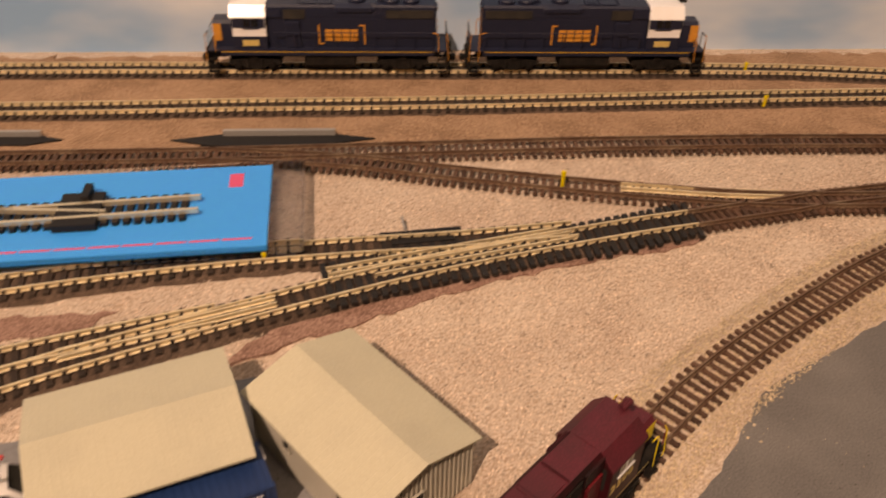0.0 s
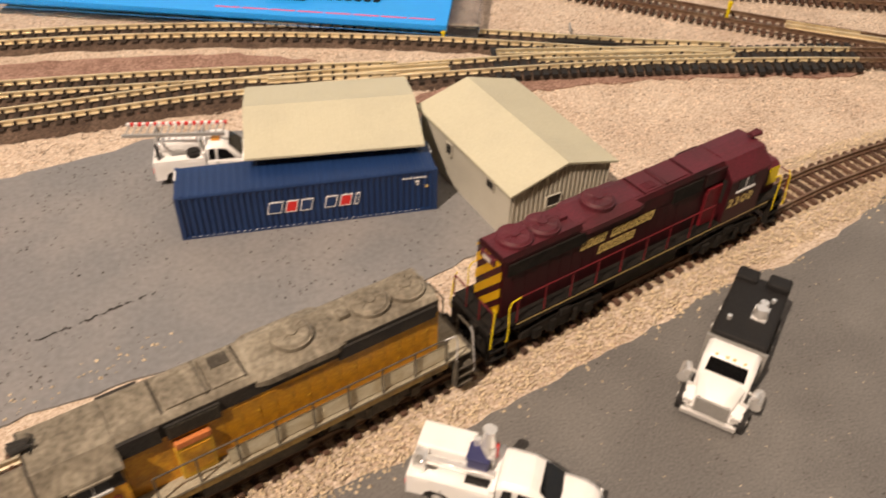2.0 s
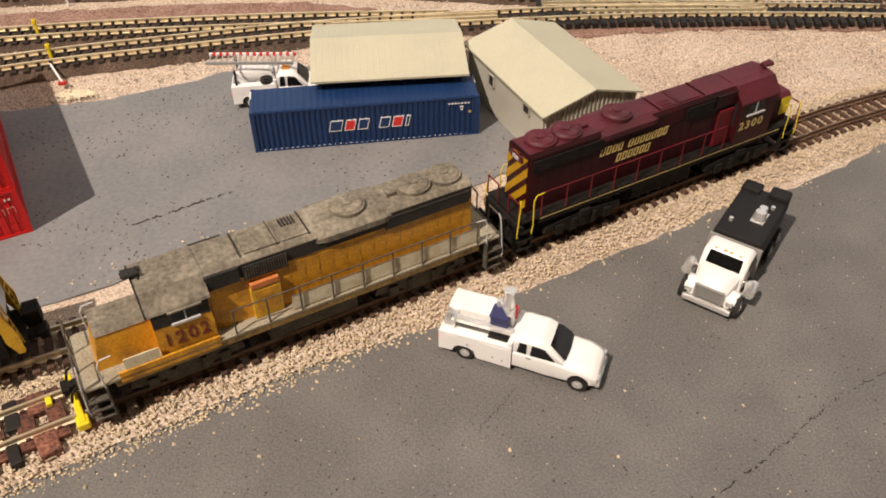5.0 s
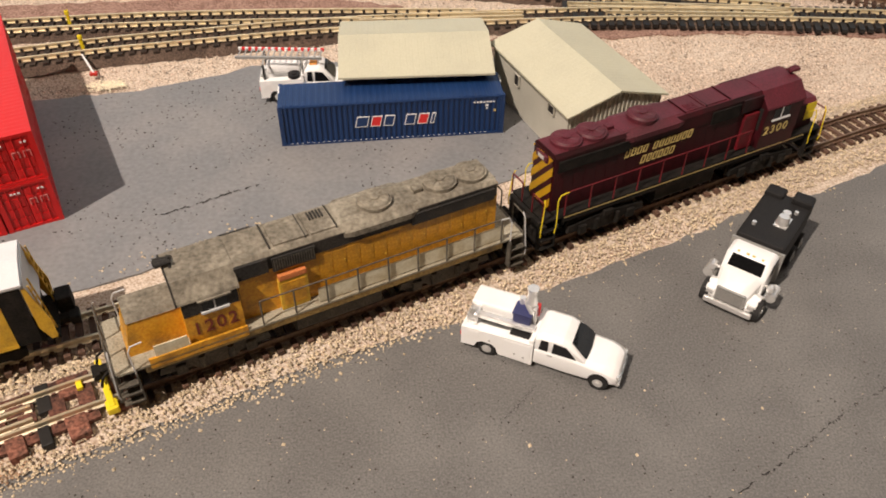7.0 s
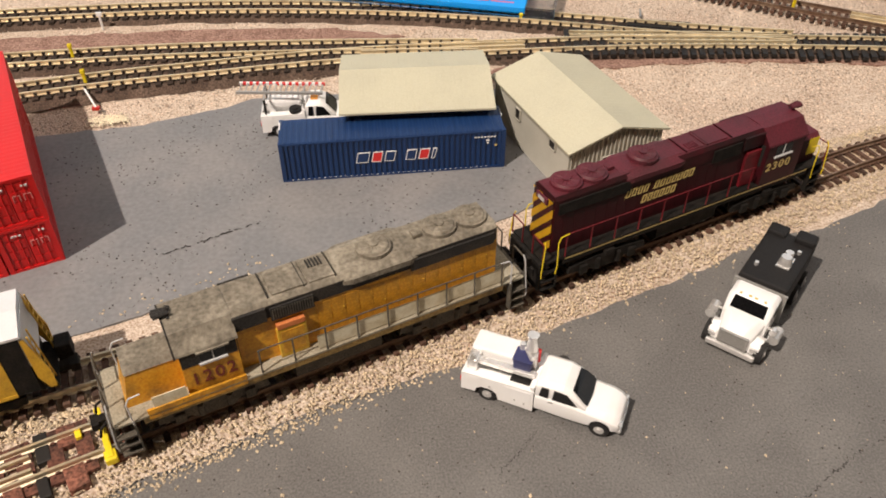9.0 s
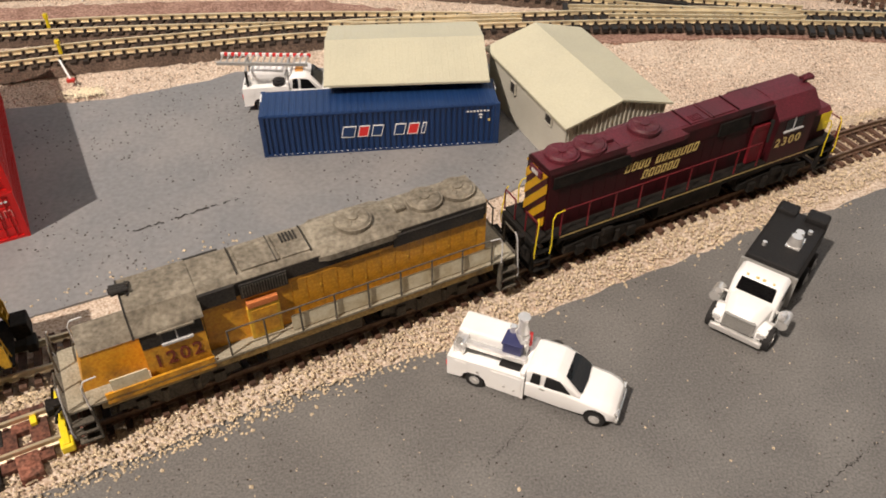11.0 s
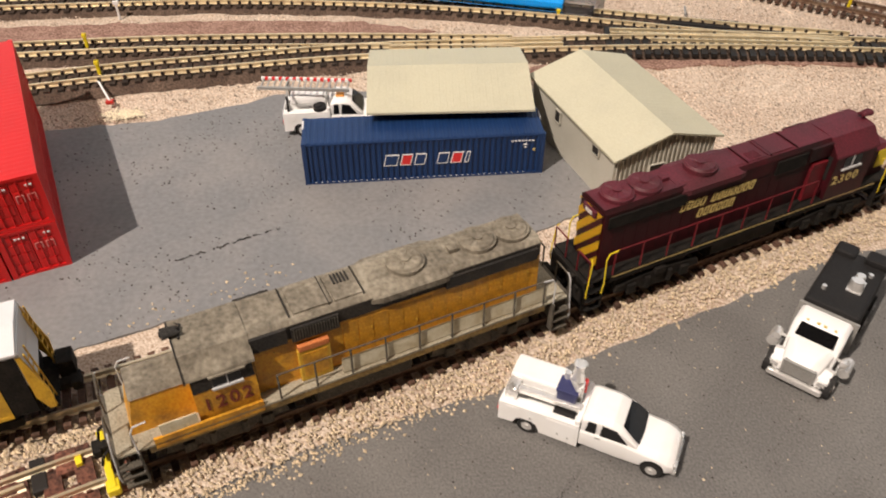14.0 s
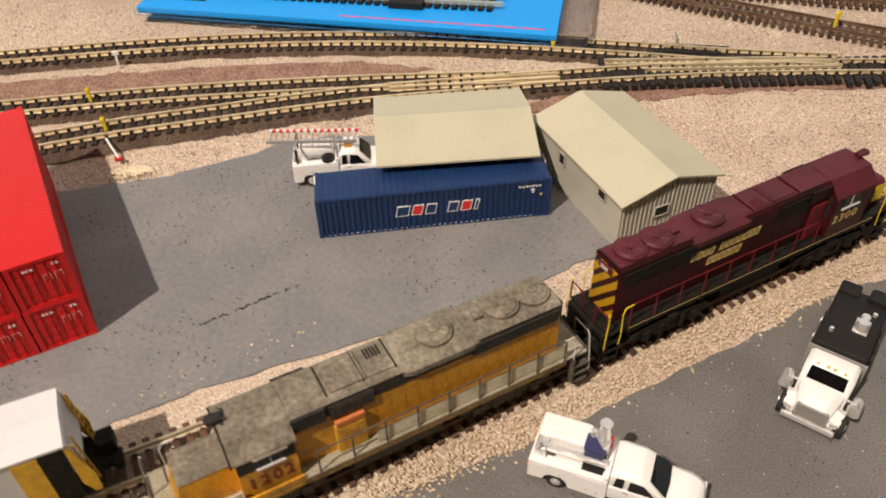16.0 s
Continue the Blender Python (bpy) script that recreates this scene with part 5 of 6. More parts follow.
    boxes("tail_lamp", RED_INK, ob, (-0.0017, -0.0013, -0.0062, -0.0054, 0.0048, 0.0060), (-0.0017, -0.0013, 0.0054, 0.0062, 0.0048, 0.0060))
    boxes("headboard", WHITE, ob, (0.0162, 0.0174, -0.0062, 0.0070, 0.0080, 0.0100), bevel=0.0003)
    return ob


PA = math.atan2(-0.0145, 0.0259)
pm = Matrix.Translation((0.0522, -0.0915, 0)) @ Matrix.Rotation(PA, 4, "Z") @ Matrix.Translation((0.0002, -0.0011, 0)) @ Matrix.Diagonal((1, 0.92, 1, 1))
util = pickup(pm, "white model service pickup with a silver crane arm on its bed")
boxes("bed_cover", WHITE, util, (-0.0008, 0.0112, -0.0006, 0.0066, 0.0080, 0.0124), bevel=0.0007)
boxes("bed_well", BLACK, util, (0.0108, 0.0158, -0.0048, 0.0000, 0.0086, 0.0089))
boxes("boom", CHROME, util, (0.0012, 0.0166, -0.0034, -0.0016, 0.0096, 0.0112), bevel=0.0003)
boxes("boom_tip", CHROME, util, (-0.0006, 0.0022, -0.0050, 0.0004, 0.0082, 0.0118), bevel=0.0006)
rods("boom_pin", SILVER, util, 0.0006, (0.0006, -0.0046, 0.0116), (0.0010, -0.0040, 0.0128))
bucket = boxes("bucket", NAVY, util, (0.0106, 0.0152, -0.0026, 0.0020, 0.0086, 0.0140), bevel=0.0005)
boxes("bucket_rim", NAVY, bucket, (0.0104, 0.0154, -0.0028, 0.0022, 0.0138, 0.0144), bevel=0.0002)
bm = bmesh.new()
box(bm, 0.0136, 0.0160, -0.0006, 0.0022, 0.0086, 0.0150, bevel=0.0004)
disc(bm, (0.0142, 0.0016, 0.0176), 0.0016, 0.0044, "Z", 12, 0.0011)
disc(bm, (0.0142, 0.0016, 0.0200), 0.0013, 0.0010, "Z", 12, 0.0015)
rod(bm, (0.0124, 0.0024, 0.0148), (0.0152, -0.0016, 0.0150), 0.0007, 8)
disc(bm, (0.0118, 0.0018, 0.0152), 0.0008, 0.0022, "Z", 10)
part("crane_turret", bm, CHROME, util)
boxes("hose_reel", RED_INK, util, (0.0152, 0.0164, 0.0018, 0.0030, 0.0110, 0.0150), bevel=0.0003)

lad = pickup(Matrix.Translation((-0.0066, 0.0345, 0)) @ Matrix.Rotation(radians(-2), 4, "Z") @ Matrix.Diagonal((0.85, 0.95, 1.10, 1)), "white model service pickup carrying a red and white ladder")
boxes("tank", WHITE, lad, (0.0010, 0.0155, -0.0006, 0.0060, 0.0079, 0.0112), bevel=0.0010)
bm = bmesh.new()
disc(bm, (0.0132, -0.0036, 0.0090), 0.0026, 0.0012, "Z", 20)
disc(bm, (0.0132, -0.0036, 0.0090), 0.0012, 0.0018, "Z", 14)
part("hose_drum", bm, BLACK, lad)
boxes("rack_post", BLACK, lad, (0.0004, 0.0012, -0.0050, -0.0040, 0.0078, 0.0137), (0.0004, 0.0012, 0.0040, 0.0050, 0.0078, 0.0137))
boxes("rack_arm", SILVER, lad, (0.0004, 0.0012, -0.0052, 0.0052, 0.0136, 0.0140), (0.0168, 0.0176, -0.0052, 0.0052, 0.0136, 0.0140), (0.0168, 0.0176, -0.0052, -0.0046, 0.0085, 0.0137), (0.0168, 0.0176, 0.0046, 0.0052, 0.0085, 0.0137))
boxes("beacon", ORANGE_INK, lad, (0.0200, 0.0232, -0.0030, 0.0004, 0.0112, 0.0126), bevel=0.0004)
ladder = thing("ladder", Matrix.Translation((-0.0155, 0.0385, 0.0154)) @ Matrix.Rotation(radians(-8), 4, "Z"), "red and white striped model ladder resting on the truck's rack", "ladder")
for k, y in enumerate((-0.0036, 0.0030)):
    for i in range(26):
        boxes("rail_stripe", (RED_INK if i % 2 else WHITE) if k else SILVER, ladder, (0.0012 * i, 0.0012 * (i + 1), y - 0.0004, y + 0.0004, 0, 0.0010))
for i in range(15):
    boxes("rung", SILVER, ladder, (0.0008 + 0.0021 * i, 0.0012 + 0.0021 * i, -0.0034, 0.0028, 0.0003, 0.0007))

# heavy truck: white cab, black flat body
HF = math.atan2(-0.0198, -0.0188)
hv = thing("tank_truck", Matrix.Translation((0.1483, -0.0630, 0)) @ Matrix.Rotation(HF, 4, "Z") @ Matrix.Translation((0.0008, 0.0004, 0)) @ Matrix.Diagonal((0.945, 1, 1, 1)), "white-cab model heavy truck with a black body standing on the road", "truck", "model road vehicles")
bm = bmesh.new()
box(bm, 0.0, 0.0262, -0.0067, 0.0067, 0.0068, 0.0148, bevel=0.0009)
part("black_body", bm, BLACK, hv)
boxes("rear_block", BLACK, hv, (-0.0016, 0.0036, 0.0010, 0.0067, 0.0096, 0.0164), (-0.0016, 0.0036, -0.0067, -0.0012, 0.0096, 0.0158), bevel=0.0008)
boxes("headboard", SILVER, hv, (0.0262, 0.0270, -0.0072, 0.0072, 0.0040, 0.0136))
boxes("chassis", BLACK, hv, (0.0, 0.040, -0.0035, 0.0035, 0.0036, 0.0068))
bm = bmesh.new()
disc(bm, (0.0150, 0.0022, 0.0162), 0.0020, 0.0028, "Z", 16, 0.0014)
disc(bm, (0.0122, 0.0022, 0.0160), 0.0015, 0.0026, "Z", 16, 0.0011)
box(bm, 0.0112, 0.0172, 0.0004, 0.0040, 0.0147, 0.0151)
part("filler_valve", bm, CHROME, hv)
bm = bmesh.new()
disc(bm, (0.0200, -0.0040, 0.0153), 0.0006, 0.0012, "Z", 10)
disc(bm, (0.0080, 0.0040, 0.0152), 0.0006, 0.0010, "Z", 10)
part("vent_cap", bm, CHROME, hv)
bm = bmesh.new()
loft(bm, [shell(0.0276, 0.0062, 0.0044, 0.0140, 0.0008, 0.0002), shell(0.0332, 0.0062, 0.0044, 0.0140, 0.0010, 0.0003), shell(0.0361, 0.0060, 0.0044, 0.0100, 0.0006)])
soften(bm)
cabh = part("cab", bm, WHITE, hv, smooth=True)
bm = bmesh.new()
loft(bm, [shell(0.0352, 0.0056, 0.0046, 0.0104, 0.0010, 0.0004), shell(0.0404, 0.0047, 0.0044, 0.0096, 0.0014, 0.0006), shell(0.0430, 0.0041, 0.0040, 0.0087, 0.0014, 0.0006)])
soften(bm)
part("bonnet", bm, WHITE, hv, smooth=True)
bm = bmesh.new()
for v in ((0.03356, -0.0044, 0.0135), (0.03356, 0.0044, 0.0135), (0.03566, 0.0046, 0.0106), (0.03566, -0.0046, 0.0106)):
    bm.verts.new((v[0] + 0.0002, v[1], v[2] + 0.0001))
bm.faces.new(bm.verts[:])
bmesh.ops.solidify(bm, geom=bm.faces[:], thickness=-0.00012)
part("windscreen", bm, GLASS_BLACK, cabh)
for s in (-1, 1):
    boxes("door_window", GLASS_BLACK, cabh, (0.0285, 0.0325, s * 0.0062 - 0.0001, s * 0.0062 + 0.0002, 0.0098, 0.0128))
    bm = bmesh.new()
    loft(bm, [[(0.0362, s * y, z) for y, z in ((0.0050, 0.0040), (0.0074, 0.0040), (0.0074, 0.0052), (0.0050, 0.0056))], [(0.0390, s * y, z) for y, z in ((0.0046, 0.0040), (0.0074, 0.0056), (0.0070, 0.0066), (0.0046, 0.0072))],
              [(0.0424, s * y, z) for y, z in ((0.0042, 0.0034), (0.0070, 0.0036), (0.0068, 0.0058), (0.0042, 0.0064))]])
    part("fender", bm, WHITE, hv)
    boxes("headlight", CHROME, hv, (0.0423, 0.0430, s * 0.0056 - 0.0009, s * 0.0056 + 0.0009, 0.0046, 0.0058))
    bm = bmesh.new()
    disc(bm, (0.0345, s * 0.0086, 0.0062), 0.0014, 0.0050, "X", 14)
    box(bm, 0.0330, 0.0362, s * 0.0080 - 0.0012, s * 0.0080 + 0.0012, 0.0040, 0.0050)
    part("side_tank", bm, CHROME, hv)
    bm = bmesh.new()
    disc(bm, (0.0366, s * 0.0080, 0.0090), 0.0010, 0.0018, "X", 10)
    rod(bm, (0.0350, s * 0.0060, 0.0080), (0.0362, s * 0.0082, 0.0092), 0.0004)
    part("air_cleaner", bm, CHROME, hv)
    wheel(hv, 0.0398, s * 0.0069, 0.0032, 0.0022)
    for x in (0.0040, 0.0115):
        wheel(hv, x, s * 0.0058, 0.0032, 0.0032, SILVER)
bm = bmesh.new()
box(bm, 0.0425, 0.0431, -0.0036, 0.0036, 0.0042, 0.0082)
grille = part("grille", bm, UNDER_GREY, hv)
for k in range(6):
    boxes("slat", SILVER, grille, (0.0430, 0.0435, -0.0036, 0.0036, 0.0044 + 0.00065 * k, 0.00475 + 0.00065 * k))
boxes("grille_rim", SILVER, grille, *[(0.0430, 0.0437, y - 0.0003, y + 0.0003, 0.0042, 0.0083) for y in (-0.0036, 0.0036)], (0.0430, 0.0437, -0.0039, 0.0039, 0.0081, 0.0085))
boxes("bumper", CHROME, hv, (0.0426, 0.0440, -0.0066, 0.0066, 0.0020, 0.0036), bevel=0.0004)
boxes("roof_lamp", YELLOW_INK, hv, (0.0326, 0.0332, -0.0012, -0.0004, 0.0139, 0.0143), (0.0326, 0.0332, 0.0004, 0.0012, 0.0139, 0.0143), (0.0326, 0.0332, 0.0030, 0.0036, 0.0138, 0.0142), (0.0326, 0.0332, -0.0036, -0.0030, 0.0138, 0.0142))


# ---- turnout packages lying across the yard ----
def package(m, label):
    """Blue card tray with a turnout in it, under a clear lid; x along the card, right end at 0."""
    ob = thing("turnout_package", m, label, "package", "turnout packages")
    W, Ln = 0.0560, 0.195
    boxes("card", CARD, ob, (-Ln, 0.0, 0.0, W, 0.0, 0.0030), bevel=0.0003)
    boxes("clear_sleeve", CLEAR, ob, (0.0004, 0.0125, -0.002, W + 0.001, 0.0, 0.0042), bevel=0.0006)
    boxes("sleeve_edge", CLEAR, ob, (0.0125, 0.0132, -0.002, W + 0.001, 0.0, 0.0042), (-Ln, 0.0125, -0.0026, -0.0020, 0.0, 0.0036), (-Ln, 0.0125, W + 0.001, W + 0.0016, 0.0, 0.0036))
    boxes("pink_mark", PINK_INK, ob, (-0.0165, -0.0110, 0.0400, 0.0500, 0.0030, 0.00308), label="small pink mark")
    for i in range(8):
        boxes("pink_bar", PINK_INK, ob, (-0.098 + 0.0117 * i, -0.0873 + 0.0117 * i, 0.0042, 0.0053, 0.0030, 0.00307), label="pink print reduced to bars")
    # the packed turnout
    for y0, y1, x0, x1 in ((0.0175, 0.0215, -0.175, -0.026), (0.0270, 0.0305, -0.160, -0.026), (0.0345, 0.0235, -0.150, -0.060)):
        bm = bmesh.new()
        n = 24
        rings = []
        for i in range(n + 1):
            t = i / n
            x, y = x0 + (x1 - x0) * t, y0 + (y1 - y0) * t
            rings.append([bm.verts.new((x, y - 0.0007, 0.0046)), bm.verts.new((x, y - 0.0007, 0.0064)), bm.verts.new((x, y + 0.0007, 0.0064)), bm.verts.new((x, y + 0.0007, 0.0046))])
        for a, b in zip(rings, rings[1:]):
            for k in range(4):
                bm.faces.new((a[k], a[(k + 1) % 4], b[(k + 1) % 4], b[k]))
        bmesh.ops.recalc_face_normals(bm, faces=bm.faces[:])
        part("packed_rail", bm, RAIL_TOP, ob)
    bm = bmesh.new()
    box(bm, -0.0012, 0.0012, -0.0085, 0.0085, 0.0030, 0.0046)
    me = bpy.data.meshes.new("packed_tie")
    bm.to_mesh(me)
    bm.free()
    me.materials.append(BLACK)
    for i in range(36):
        t = new("packed_tie", me)
        t.parent = ob
        x = -0.172 + 0.0040 * i
        t.matrix_basis = Matrix.Translation((x, 0.0235 + 0.0030 * (x + 0.172) / 0.136, 0))
    boxes("switch_box", BLACK, ob, (-0.078, -0.062, 0.0150, 0.0370, 0.0030, 0.0062), (-0.070, -0.067, 0.030, 0.040, 0.0030, 0.0085), bevel=0.0004)
    # Black strip painted in as the shadow at the card's fold
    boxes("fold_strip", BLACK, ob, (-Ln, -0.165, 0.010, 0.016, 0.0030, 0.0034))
    return ob


ang_p = math.atan2(0.1066 - 0.1357, 0.1042 - 0.0174)
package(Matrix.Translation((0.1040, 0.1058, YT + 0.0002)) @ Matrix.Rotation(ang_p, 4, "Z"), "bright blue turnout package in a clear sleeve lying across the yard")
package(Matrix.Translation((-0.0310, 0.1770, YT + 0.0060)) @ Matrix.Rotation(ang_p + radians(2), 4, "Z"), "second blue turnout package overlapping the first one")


# ---- small things along the tracks ----
def marker(x, y, z, label, tilt=0.0, h=0.0085):
    ob = thing("track_marker", Matrix.Translation((x, y, z)) @ Matrix.Rotation(tilt, 4, "Z"), label, "marker", "yellow track markers")
    boxes("stem", YELLOW, ob, (-0.0006, 0.0006, -0.0005, 0.0005, 0, h), bevel=0.0002)
    boxes("head", YELLOW, ob, (-0.0008, 0.0008, -0.0008, 0.0008, h * 0.7, h), bevel=0.0003)


marker(0.2274, 0.1000, YT - 0.0020, "small yellow plastic marker standing between the rails")
marker(-0.0890, 0.0935, YT - 0.0020, "small yellow plastic marker between the rails", h=0.006)
marker(-0.0790, 0.0705, YT - 0.0020, "small yellow plastic marker between the rails", h=0.006)
marker(0.1020, 0.1035, YT - 0.0020, "small yellow plastic marker beside the package", h=0.004)
marker(0.3790, 0.1560, YT - 0.0020, "small yellow plastic marker in the rear yard", h=0.006)
marker(0.3600, 0.1220, YT - 0.0020, "small yellow plastic marker in the rear yard", h=0.006)
st = thing("ground_throw", Matrix.Translation((-0.0391, -0.1014, 0.0030)) @ Matrix.Rotation(radians(113), 4, "Z"), "bright yellow switch lever lying across the rails", "switch lever")
boxes("lever", YELLOW, st, (-0.0094, 0.0066, -0.0008, 0.0008, 0.0016, 0.0024), bevel=0.0003)
boxes("weight", YELLOW, st, (-0.0102, -0.0070, -0.0014, 0.0014, 0.0000, 0.0021), bevel=0.0004)
boxes("pivot", UNDER, st, (-0.0062, -0.0050, -0.0008, 0.0008, 0.0004, 0.0018))
boxes("tag", YELLOW, st, (0.0010, 0.0034, 0.0048, 0.0062, -0.0006, 0.0010), bevel=0.0002)
sg = thing("switch_stand", Matrix.Translation((-0.0722, 0.0535, 0.0018)), "white rod with a red base beside the yard track", "switch stand")
boxes("base", CABLE, sg, (-0.0014, 0.0014, -0.0010, 0.0010, 0, 0.0012), bevel=0.0003)
rods("rod", WHITE, sg, 0.0004, (0, 0, 0.0010), (-0.0050, 0.0085, 0.0044))
sg2 = thing("switch_stand", Matrix.Translation((-0.0831, 0.1230, 0.0020)), "small white post beside the curved track", "switch stand")
rods("post", WHITE, sg2, 0.0005, (0, 0, 0), (0, 0, 0.0075))
boxes("head", WHITE, sg2, (-0.0012, 0.0012, -0.0005, 0.0005, 0.0065, 0.0082), bevel=0.0002)
for p, q, wdt in (((0.0888, 0.2080), (0.1734, 0.1722), 0.0075), ((0.0, 0.2475), (0.0451, 0.2280), 0.006)):
    a, b = Vector((*p, 0)), Vector((*q, 0))
    ln = (b - a).length
    mt = thing("uncoupling_base", Matrix.Translation((*p, 0.0022)) @ Matrix.Rotation(math.atan2((b - a).y, (b - a).x), 4, "Z"), "black low plastic base with a metal bar between yard tracks", "track part")
    bm = bmesh.new()
    flat(bm, [(ln * 0.0, 0), (ln * 0.2, -wdt * 0.7), (ln * 0.7, -wdt * 0.8), (ln, 0), (ln * 0.75, wdt * 0.7), (ln * 0.3, wdt * 0.8)], -0.001, 0.0012)
    part("base", bm, BLACK, mt)
    boxes("bar", SILVER, mt, (ln * 0.25, ln * 0.80, wdt * 0.35, wdt * 0.62, 0.0012, 0.0040), bevel=0.0002)
# black plastic turnout under the joined tracks: long ties, throw bar and switch machine
turnout = thing("turnout", Matrix(), "black plastic turnout with long ties in the yard track", "track")
bm = bmesh.new()
box(bm, -0.0011, 0.0011, -0.5, 0.5, -0.0007, 0.0009)
long_tie = bpy.data.meshes.new("long_tie")
bm.to_mesh(long_tie)
bm.free()
long_tie.materials.append(TIE_BLACK)
for i in range(40):
    x = 0.1180 + 0.0037 * i
    y = 0.0766 - 0.0030 * ((x - 0.118) / 0.04) ** 1.25
    near_end = 0.0085 if x < 0.165 else 0.0100 if x < 0.214 else 0.0128 + 0.0010 * math.sin(i * 2.3)
    far_end = 0.0165 - 0.0075 * min(1.0, max(0.0, (x - 0.125) / 0.08))
    t = new("long_tie", long_tie)
    t.parent = turnout
    t.matrix_basis = Matrix.Translation((x, y + (far_end - near_end) / 2, YT - 0.0023)) @ Matrix.Rotation(radians(-10 - 60 * (x - 0.118)), 4, "Z") @ Matrix.Diagonal((1, far_end + near_end, 1, 1))
for x, y, r in ((0.1600, 0.0925, -16),):
    sb = thing("switch_machine", Matrix.Translation((x, y, 0.0020)) @ Matrix.Rotation(radians(r), 4, "Z"), "black plastic switch machine beside the turnout", "switch machine")
    boxes("case", BLACK, sb, (-0.016, 0.016, -0.0045, 0.0060, 0.0, 0.0022), bevel=0.0005)
    boxes("lid", BLACK, sb, (-0.012, 0.012, -0.0030, 0.0040, 0.0022, 0.0028), bevel=0.0002)
    rods("throw_bar", SILVER, sb, 0.0005, (-0.006, 0.006, 0.0028), (-0.006, 0.014, 0.0030))
# check rails in the turnouts
for pts in ([(0.12, 0.0868), (0.16, 0.0812), (0.21, 0.0735)], [(0.135, 0.0800), (0.175, 0.0745), (0.215, 0.0690)], [(0.03, 0.0828), (0.06, 0.0815), (0.1, 0.0795)], [(0.25, 0.090), (0.285, 0.0690), (0.31, 0.0560)]):
    track("check_rail", pts, YT - 0.0001, TIE_BLACK, RAIL, "pair of closely set golden turnout rails", gauge=0.0035, ties=False)


# ---- loose stones ----
def stones(name, spots, mat, label, low, high, lift=0.0):
    """Many small rough stones in one mesh."""
    rs = np.random.RandomState(len(spots))
    base = np.array([(1, 0, -0.3), (-0.5, 0.87, -0.3), (-0.5, -0.87, -0.3), (0.5, 0.8, 0.35), (-1, 0, 0.35), (0.5, -0.8, 0.35), (0, 0, 0.95)])
    faces0 = [(0, 3, 5), (3, 1, 4), (5, 4, 2), (0, 1, 3), (1, 2, 4), (2, 0, 5), (3, 4, 6), (4, 5, 6), (5, 3, 6)]
    verts, faces = [], []
    for x, y, z in spots:
        r = rs.uniform(low, high) * 0.5
        a = rs.uniform(0, 2 * math.pi)
        sh = base * rs.uniform(0.72, 1.3, (7, 3)) * r
        ca, sa = math.cos(a), math.sin(a)
        k = len(verts)
        for v in sh:
            verts.append((x + v[0] * ca - v[1] * sa, y + v[0] * sa + v[1] * ca, z + lift + v[2] * 0.85 + r * 0.15))
        faces += [tuple(i + k for i in f) for f in faces0]
    me = bpy.data.meshes.new(name)
    me.from_pydata(verts, [], faces)
    me.materials.append(mat)
    ob = new(name, me)
    return tagged(ob, label, "stones", kind="stuff")


rs = random.Random(11)


def inside(x, y, poly):
    hit = False
    for (x0, y0), (x1, y1) in zip(poly, poly[1:]):
        if (y0 > y) != (y1 > y) and x < (x1 - x0) * (y - y0) / (y1 - y0) + x0:
            hit = not hit
    return hit


line = smooth_line(MAIN, 0.002)
spots = []
for p, q in zip(line, line[1:]):
    if p.x < -0.17 or p.x > 0.42:
        continue
    d = (q - p).normalized()
    sd = Vector((-d.y, d.x, 0))
    for _ in range(118):
        v = rs.uniform(-0.0168, 0.0150)
        v += rs.gauss(0, 0.0007)
        x, y = (p + sd * v + d * rs.uniform(0, 0.002))[:2]
        h = 0.0020 * max(0.0, min(1.0, (0.0175 - abs(v)) / 0.007))
        if abs(v) < 0.0078:
            h = 0.0019
            if abs(abs(v) - 0.0045) < 0.0010:
                continue
        spots.append((x, y, h - 0.0003))
stones("ballast", spots, STONES_PALE, "tan stone ballast heaped along the engine track", 0.00042, 0.00085)
bm = bmesh.new()
rows = []
for p, q in zip(line, line[1:]):
    d = (q - p).normalized()
    sd = Vector((-d.y, d.x, 0))
    rows.append([bm.verts.new((*(p + sd * v)[:2], z)) for v, z in ((-0.0165, -0.0012), (-0.0100, 0.0012), (-0.006, 0.0012), (0.006, 0.0012), (0.0100, 0.0012), (0.0150, -0.0012))])
for a, b in zip(rows, rows[1:]):
    for k in range(5):
        bm.faces.new((a[k], b[k], b[k + 1], a[k + 1]))
bmesh.ops.recalc_face_normals(bm, faces=bm.faces[:])
setting("track_bed", bm, GRAVEL, "tan ballast bed under the engine track", "track bed")
# dark dirt among the stones by the turnout
spots = [(x_, track_line(x_) * 1.0 - 0.0125 + rs.gauss(0, 0.0030), 0.0012) for x_ in (rs.uniform(-0.12, -0.052) for _ in range(900))]
stones("dirt_crumbs", spots, REAR_STONES, "brown dirt crumbs beside the turnout", 0.0003, 0.0008)
# siding ballast
spots = []
for p in smooth_line([(-0.18, -0.121), (-0.12, -0.1035), (-0.048, -0.0823), (-0.015, -0.0715), (0.02, -0.062)], 0.002):
    for _ in range(22):
        v = rs.uniform(-0.012, 0.0095)
        if abs(abs(v) - 0.0045) < 0.001:
            continue
        spots.append((p.x + rs.uniform(-0.001, 0.001), p.y + v, 0.0012 if abs(v) < 0.008 else 0.0006))
stones("ballast", spots, STONES_PALE, "tan stone ballast along the siding", 0.0008, 0.0015)
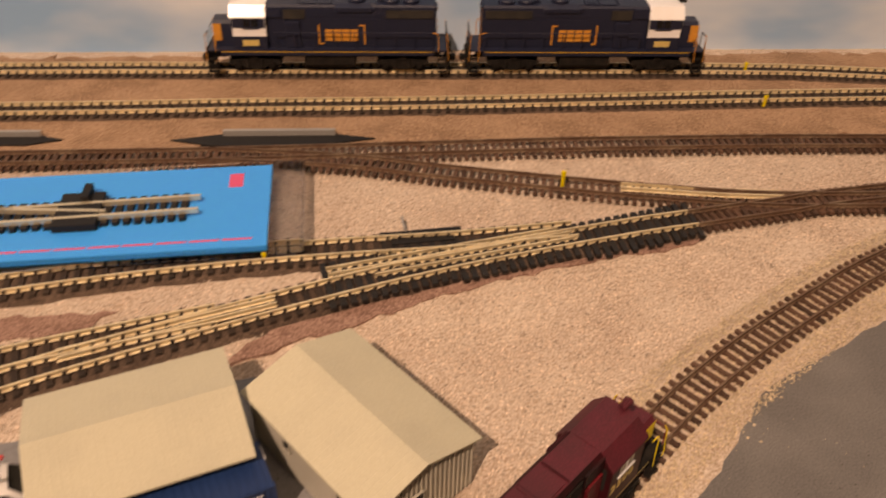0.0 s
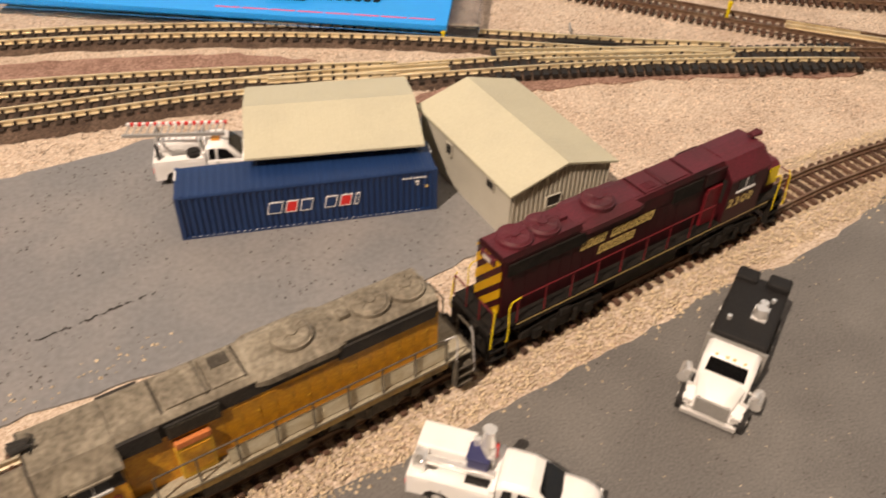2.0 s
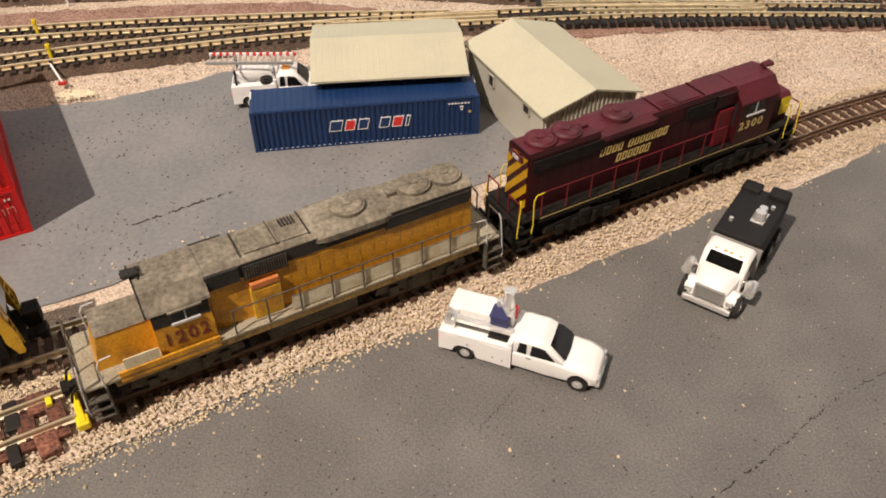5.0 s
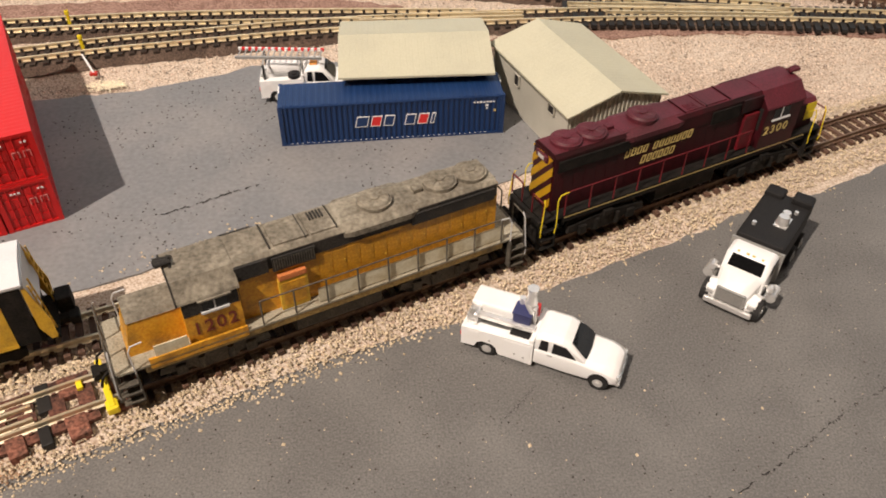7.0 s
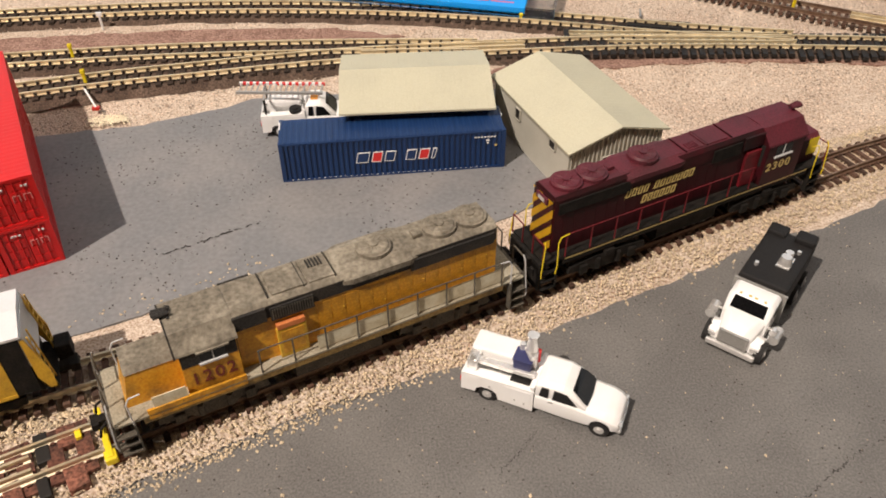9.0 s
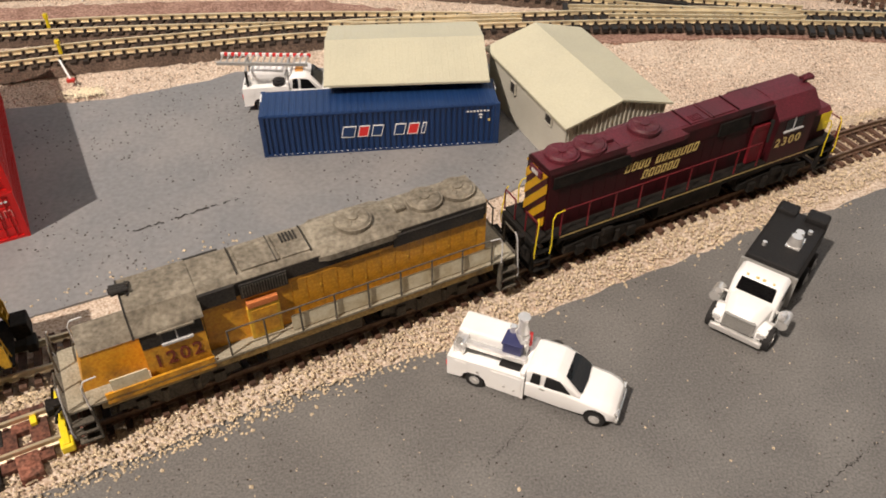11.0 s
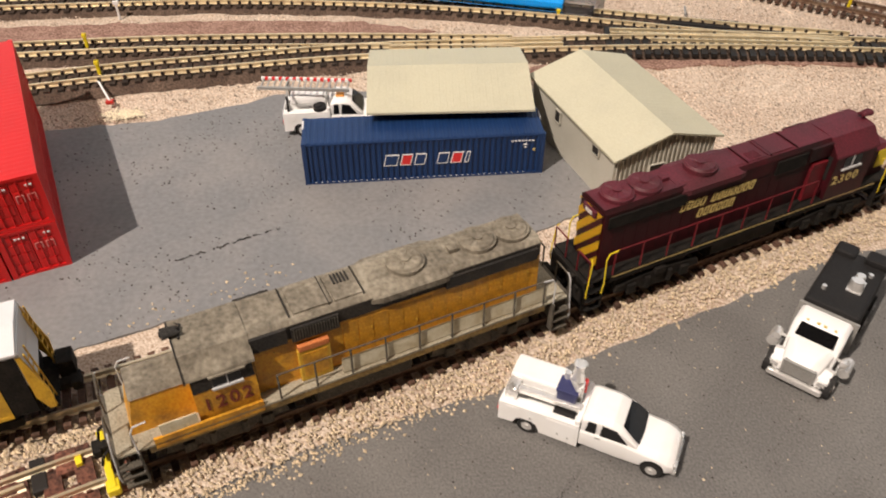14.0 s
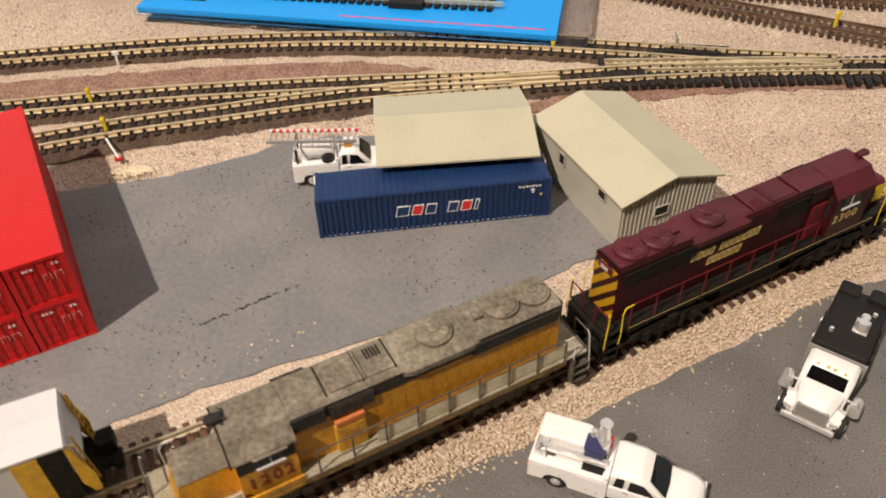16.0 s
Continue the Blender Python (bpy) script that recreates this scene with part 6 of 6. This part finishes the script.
# open gravel ground
spots, rear_spots = [], []
while len(spots) < 58000:
    x, y = rs.uniform(-0.16, 0.42), rs.uniform(-0.04, 0.29)
    if inside(x, y, BACK_PAD) and rs.random() > 0.004:
        continue
    if y < track_line(min(x, 0.22)) + 0.010 or (x > 0.24 and y < 0.018):
        continue
    if rs.random() > 1.0 / (1 + max(0.0, y - 0.06) * 14):
        continue
    if inside(x, y, REAR):
        rear_spots.append((x, y, 0.0024))
        continue
    spots.append((x, y, yard_rise(x, y) - 0.0005))
stones("rear_gravel", rear_spots, REAR_STONES, "brown ballast stones between the rear yard tracks", 0.0005, 0.0012)
stones("gravel", spots, STONES, "loose tan gravel scattered over the yard ground", 0.00035, 0.0009)
# strays on the pads
spots = []
for _ in range(230):
    x = rs.uniform(-0.09, 0.25)
    y = track_line(x) - 0.0165 - abs(rs.gauss(0, 0.0035))
    spots.append((x, y, 0.0001))
for _ in range(60):
    spots.append((rs.uniform(-0.1, 0.2), rs.uniform(-0.2, -0.11), 0.0001))
for _ in range(60):
    x = rs.uniform(-0.09, 0.0)
    spots.append((x, -0.053 + 0.40 * (x + 0.026) + abs(rs.gauss(0, 0.004)), 0.0001))
stones("stray_stones", spots, STONES_PALE, "stray stones spilled onto the grey pads", 0.0004, 0.0011)
# uneven ground-up ties and blocks under the turnout in front of the engine
for x, y, a_, w_, l_, mt_ in ((-0.0640, -0.1135, 23, 0.0022, 0.0150, TIE_RED), (-0.0560, -0.1165, 27, 0.0020, 0.0080, TIE_RED), (-0.0480, -0.1010, 19, 0.0022, 0.0064, TIE_RED), (-0.0436, -0.1118, 26, 0.0024, 0.0090, TIE_RED), (-0.0530, -0.1040, 22, 0.0016, 0.0090, TIE_BLACK), (-0.0700, -0.1150, 22, 0.0020, 0.0090, TIE_BLACK), (-0.0498, -0.1150, 24, 0.0013, 0.0060, TIE_BLACK), (-0.0590, -0.1060, 21, 0.0020, 0.0060, TIE_RED)):
    bl = tagged(part("tie_block", (lambda b_: (box(b_, -w_, w_, -l_ / 2, l_ / 2, 0.0, 0.0030, bevel=0.0003), b_)[1])(bmesh.new()), mt_, None), "rough red-brown or black block under the turnout rails", "track part", "turnout blocks")
    bl.matrix_basis = pose(x, y, 0.0002, rz=a_)
# dark grit strewn over the rear pad and a patch of pale powder by the switch rod
spots = []
while len(spots) < 850:
    x, y = rs.uniform(-0.12, 0.10), rs.uniform(-0.07, 0.05)
    if inside(x, y, BACK_PAD) and noise.noise((x * 40, y * 40, 9)) > rs.uniform(-0.35, 0.4):
        spots.append((x, y, 0.0))
stones("dark_grit", spots, GRIT, "dark grit strewn over the grey pad", 0.00025, 0.0007)
spots = [(-0.0665 + rs.gauss(0, 0.0035), 0.0475 + rs.gauss(0, 0.0016), 0.0006) for _ in range(500)]
stones("pale_powder", spots, CHALK, "patch of pale powder at the pad's edge", 0.0004, 0.0009)
# Dark crumbs added on the road in place of its small dark pits
spots = [(rs.uniform(-0.06, 0.24), rs.uniform(-0.19, -0.05), 0.0) for _ in range(1900)]
spots = [p for p in spots if p[1] < track_line(p[0]) - 0.018]
stones("dark_grit", spots, GRIT, "dark crumbs in place of small pits in the road", 0.00018, 0.00055)
spots = [(rs.uniform(-0.06, 0.24), rs.uniform(-0.19, -0.03), 0.0) for _ in range(900)]
spots = [p for p in spots if p[1] < track_line(p[0]) - 0.018]
stones("pale_flecks", spots, STONES_PALE, "pale flecks and crumbs on the road", 0.00015, 0.00045)
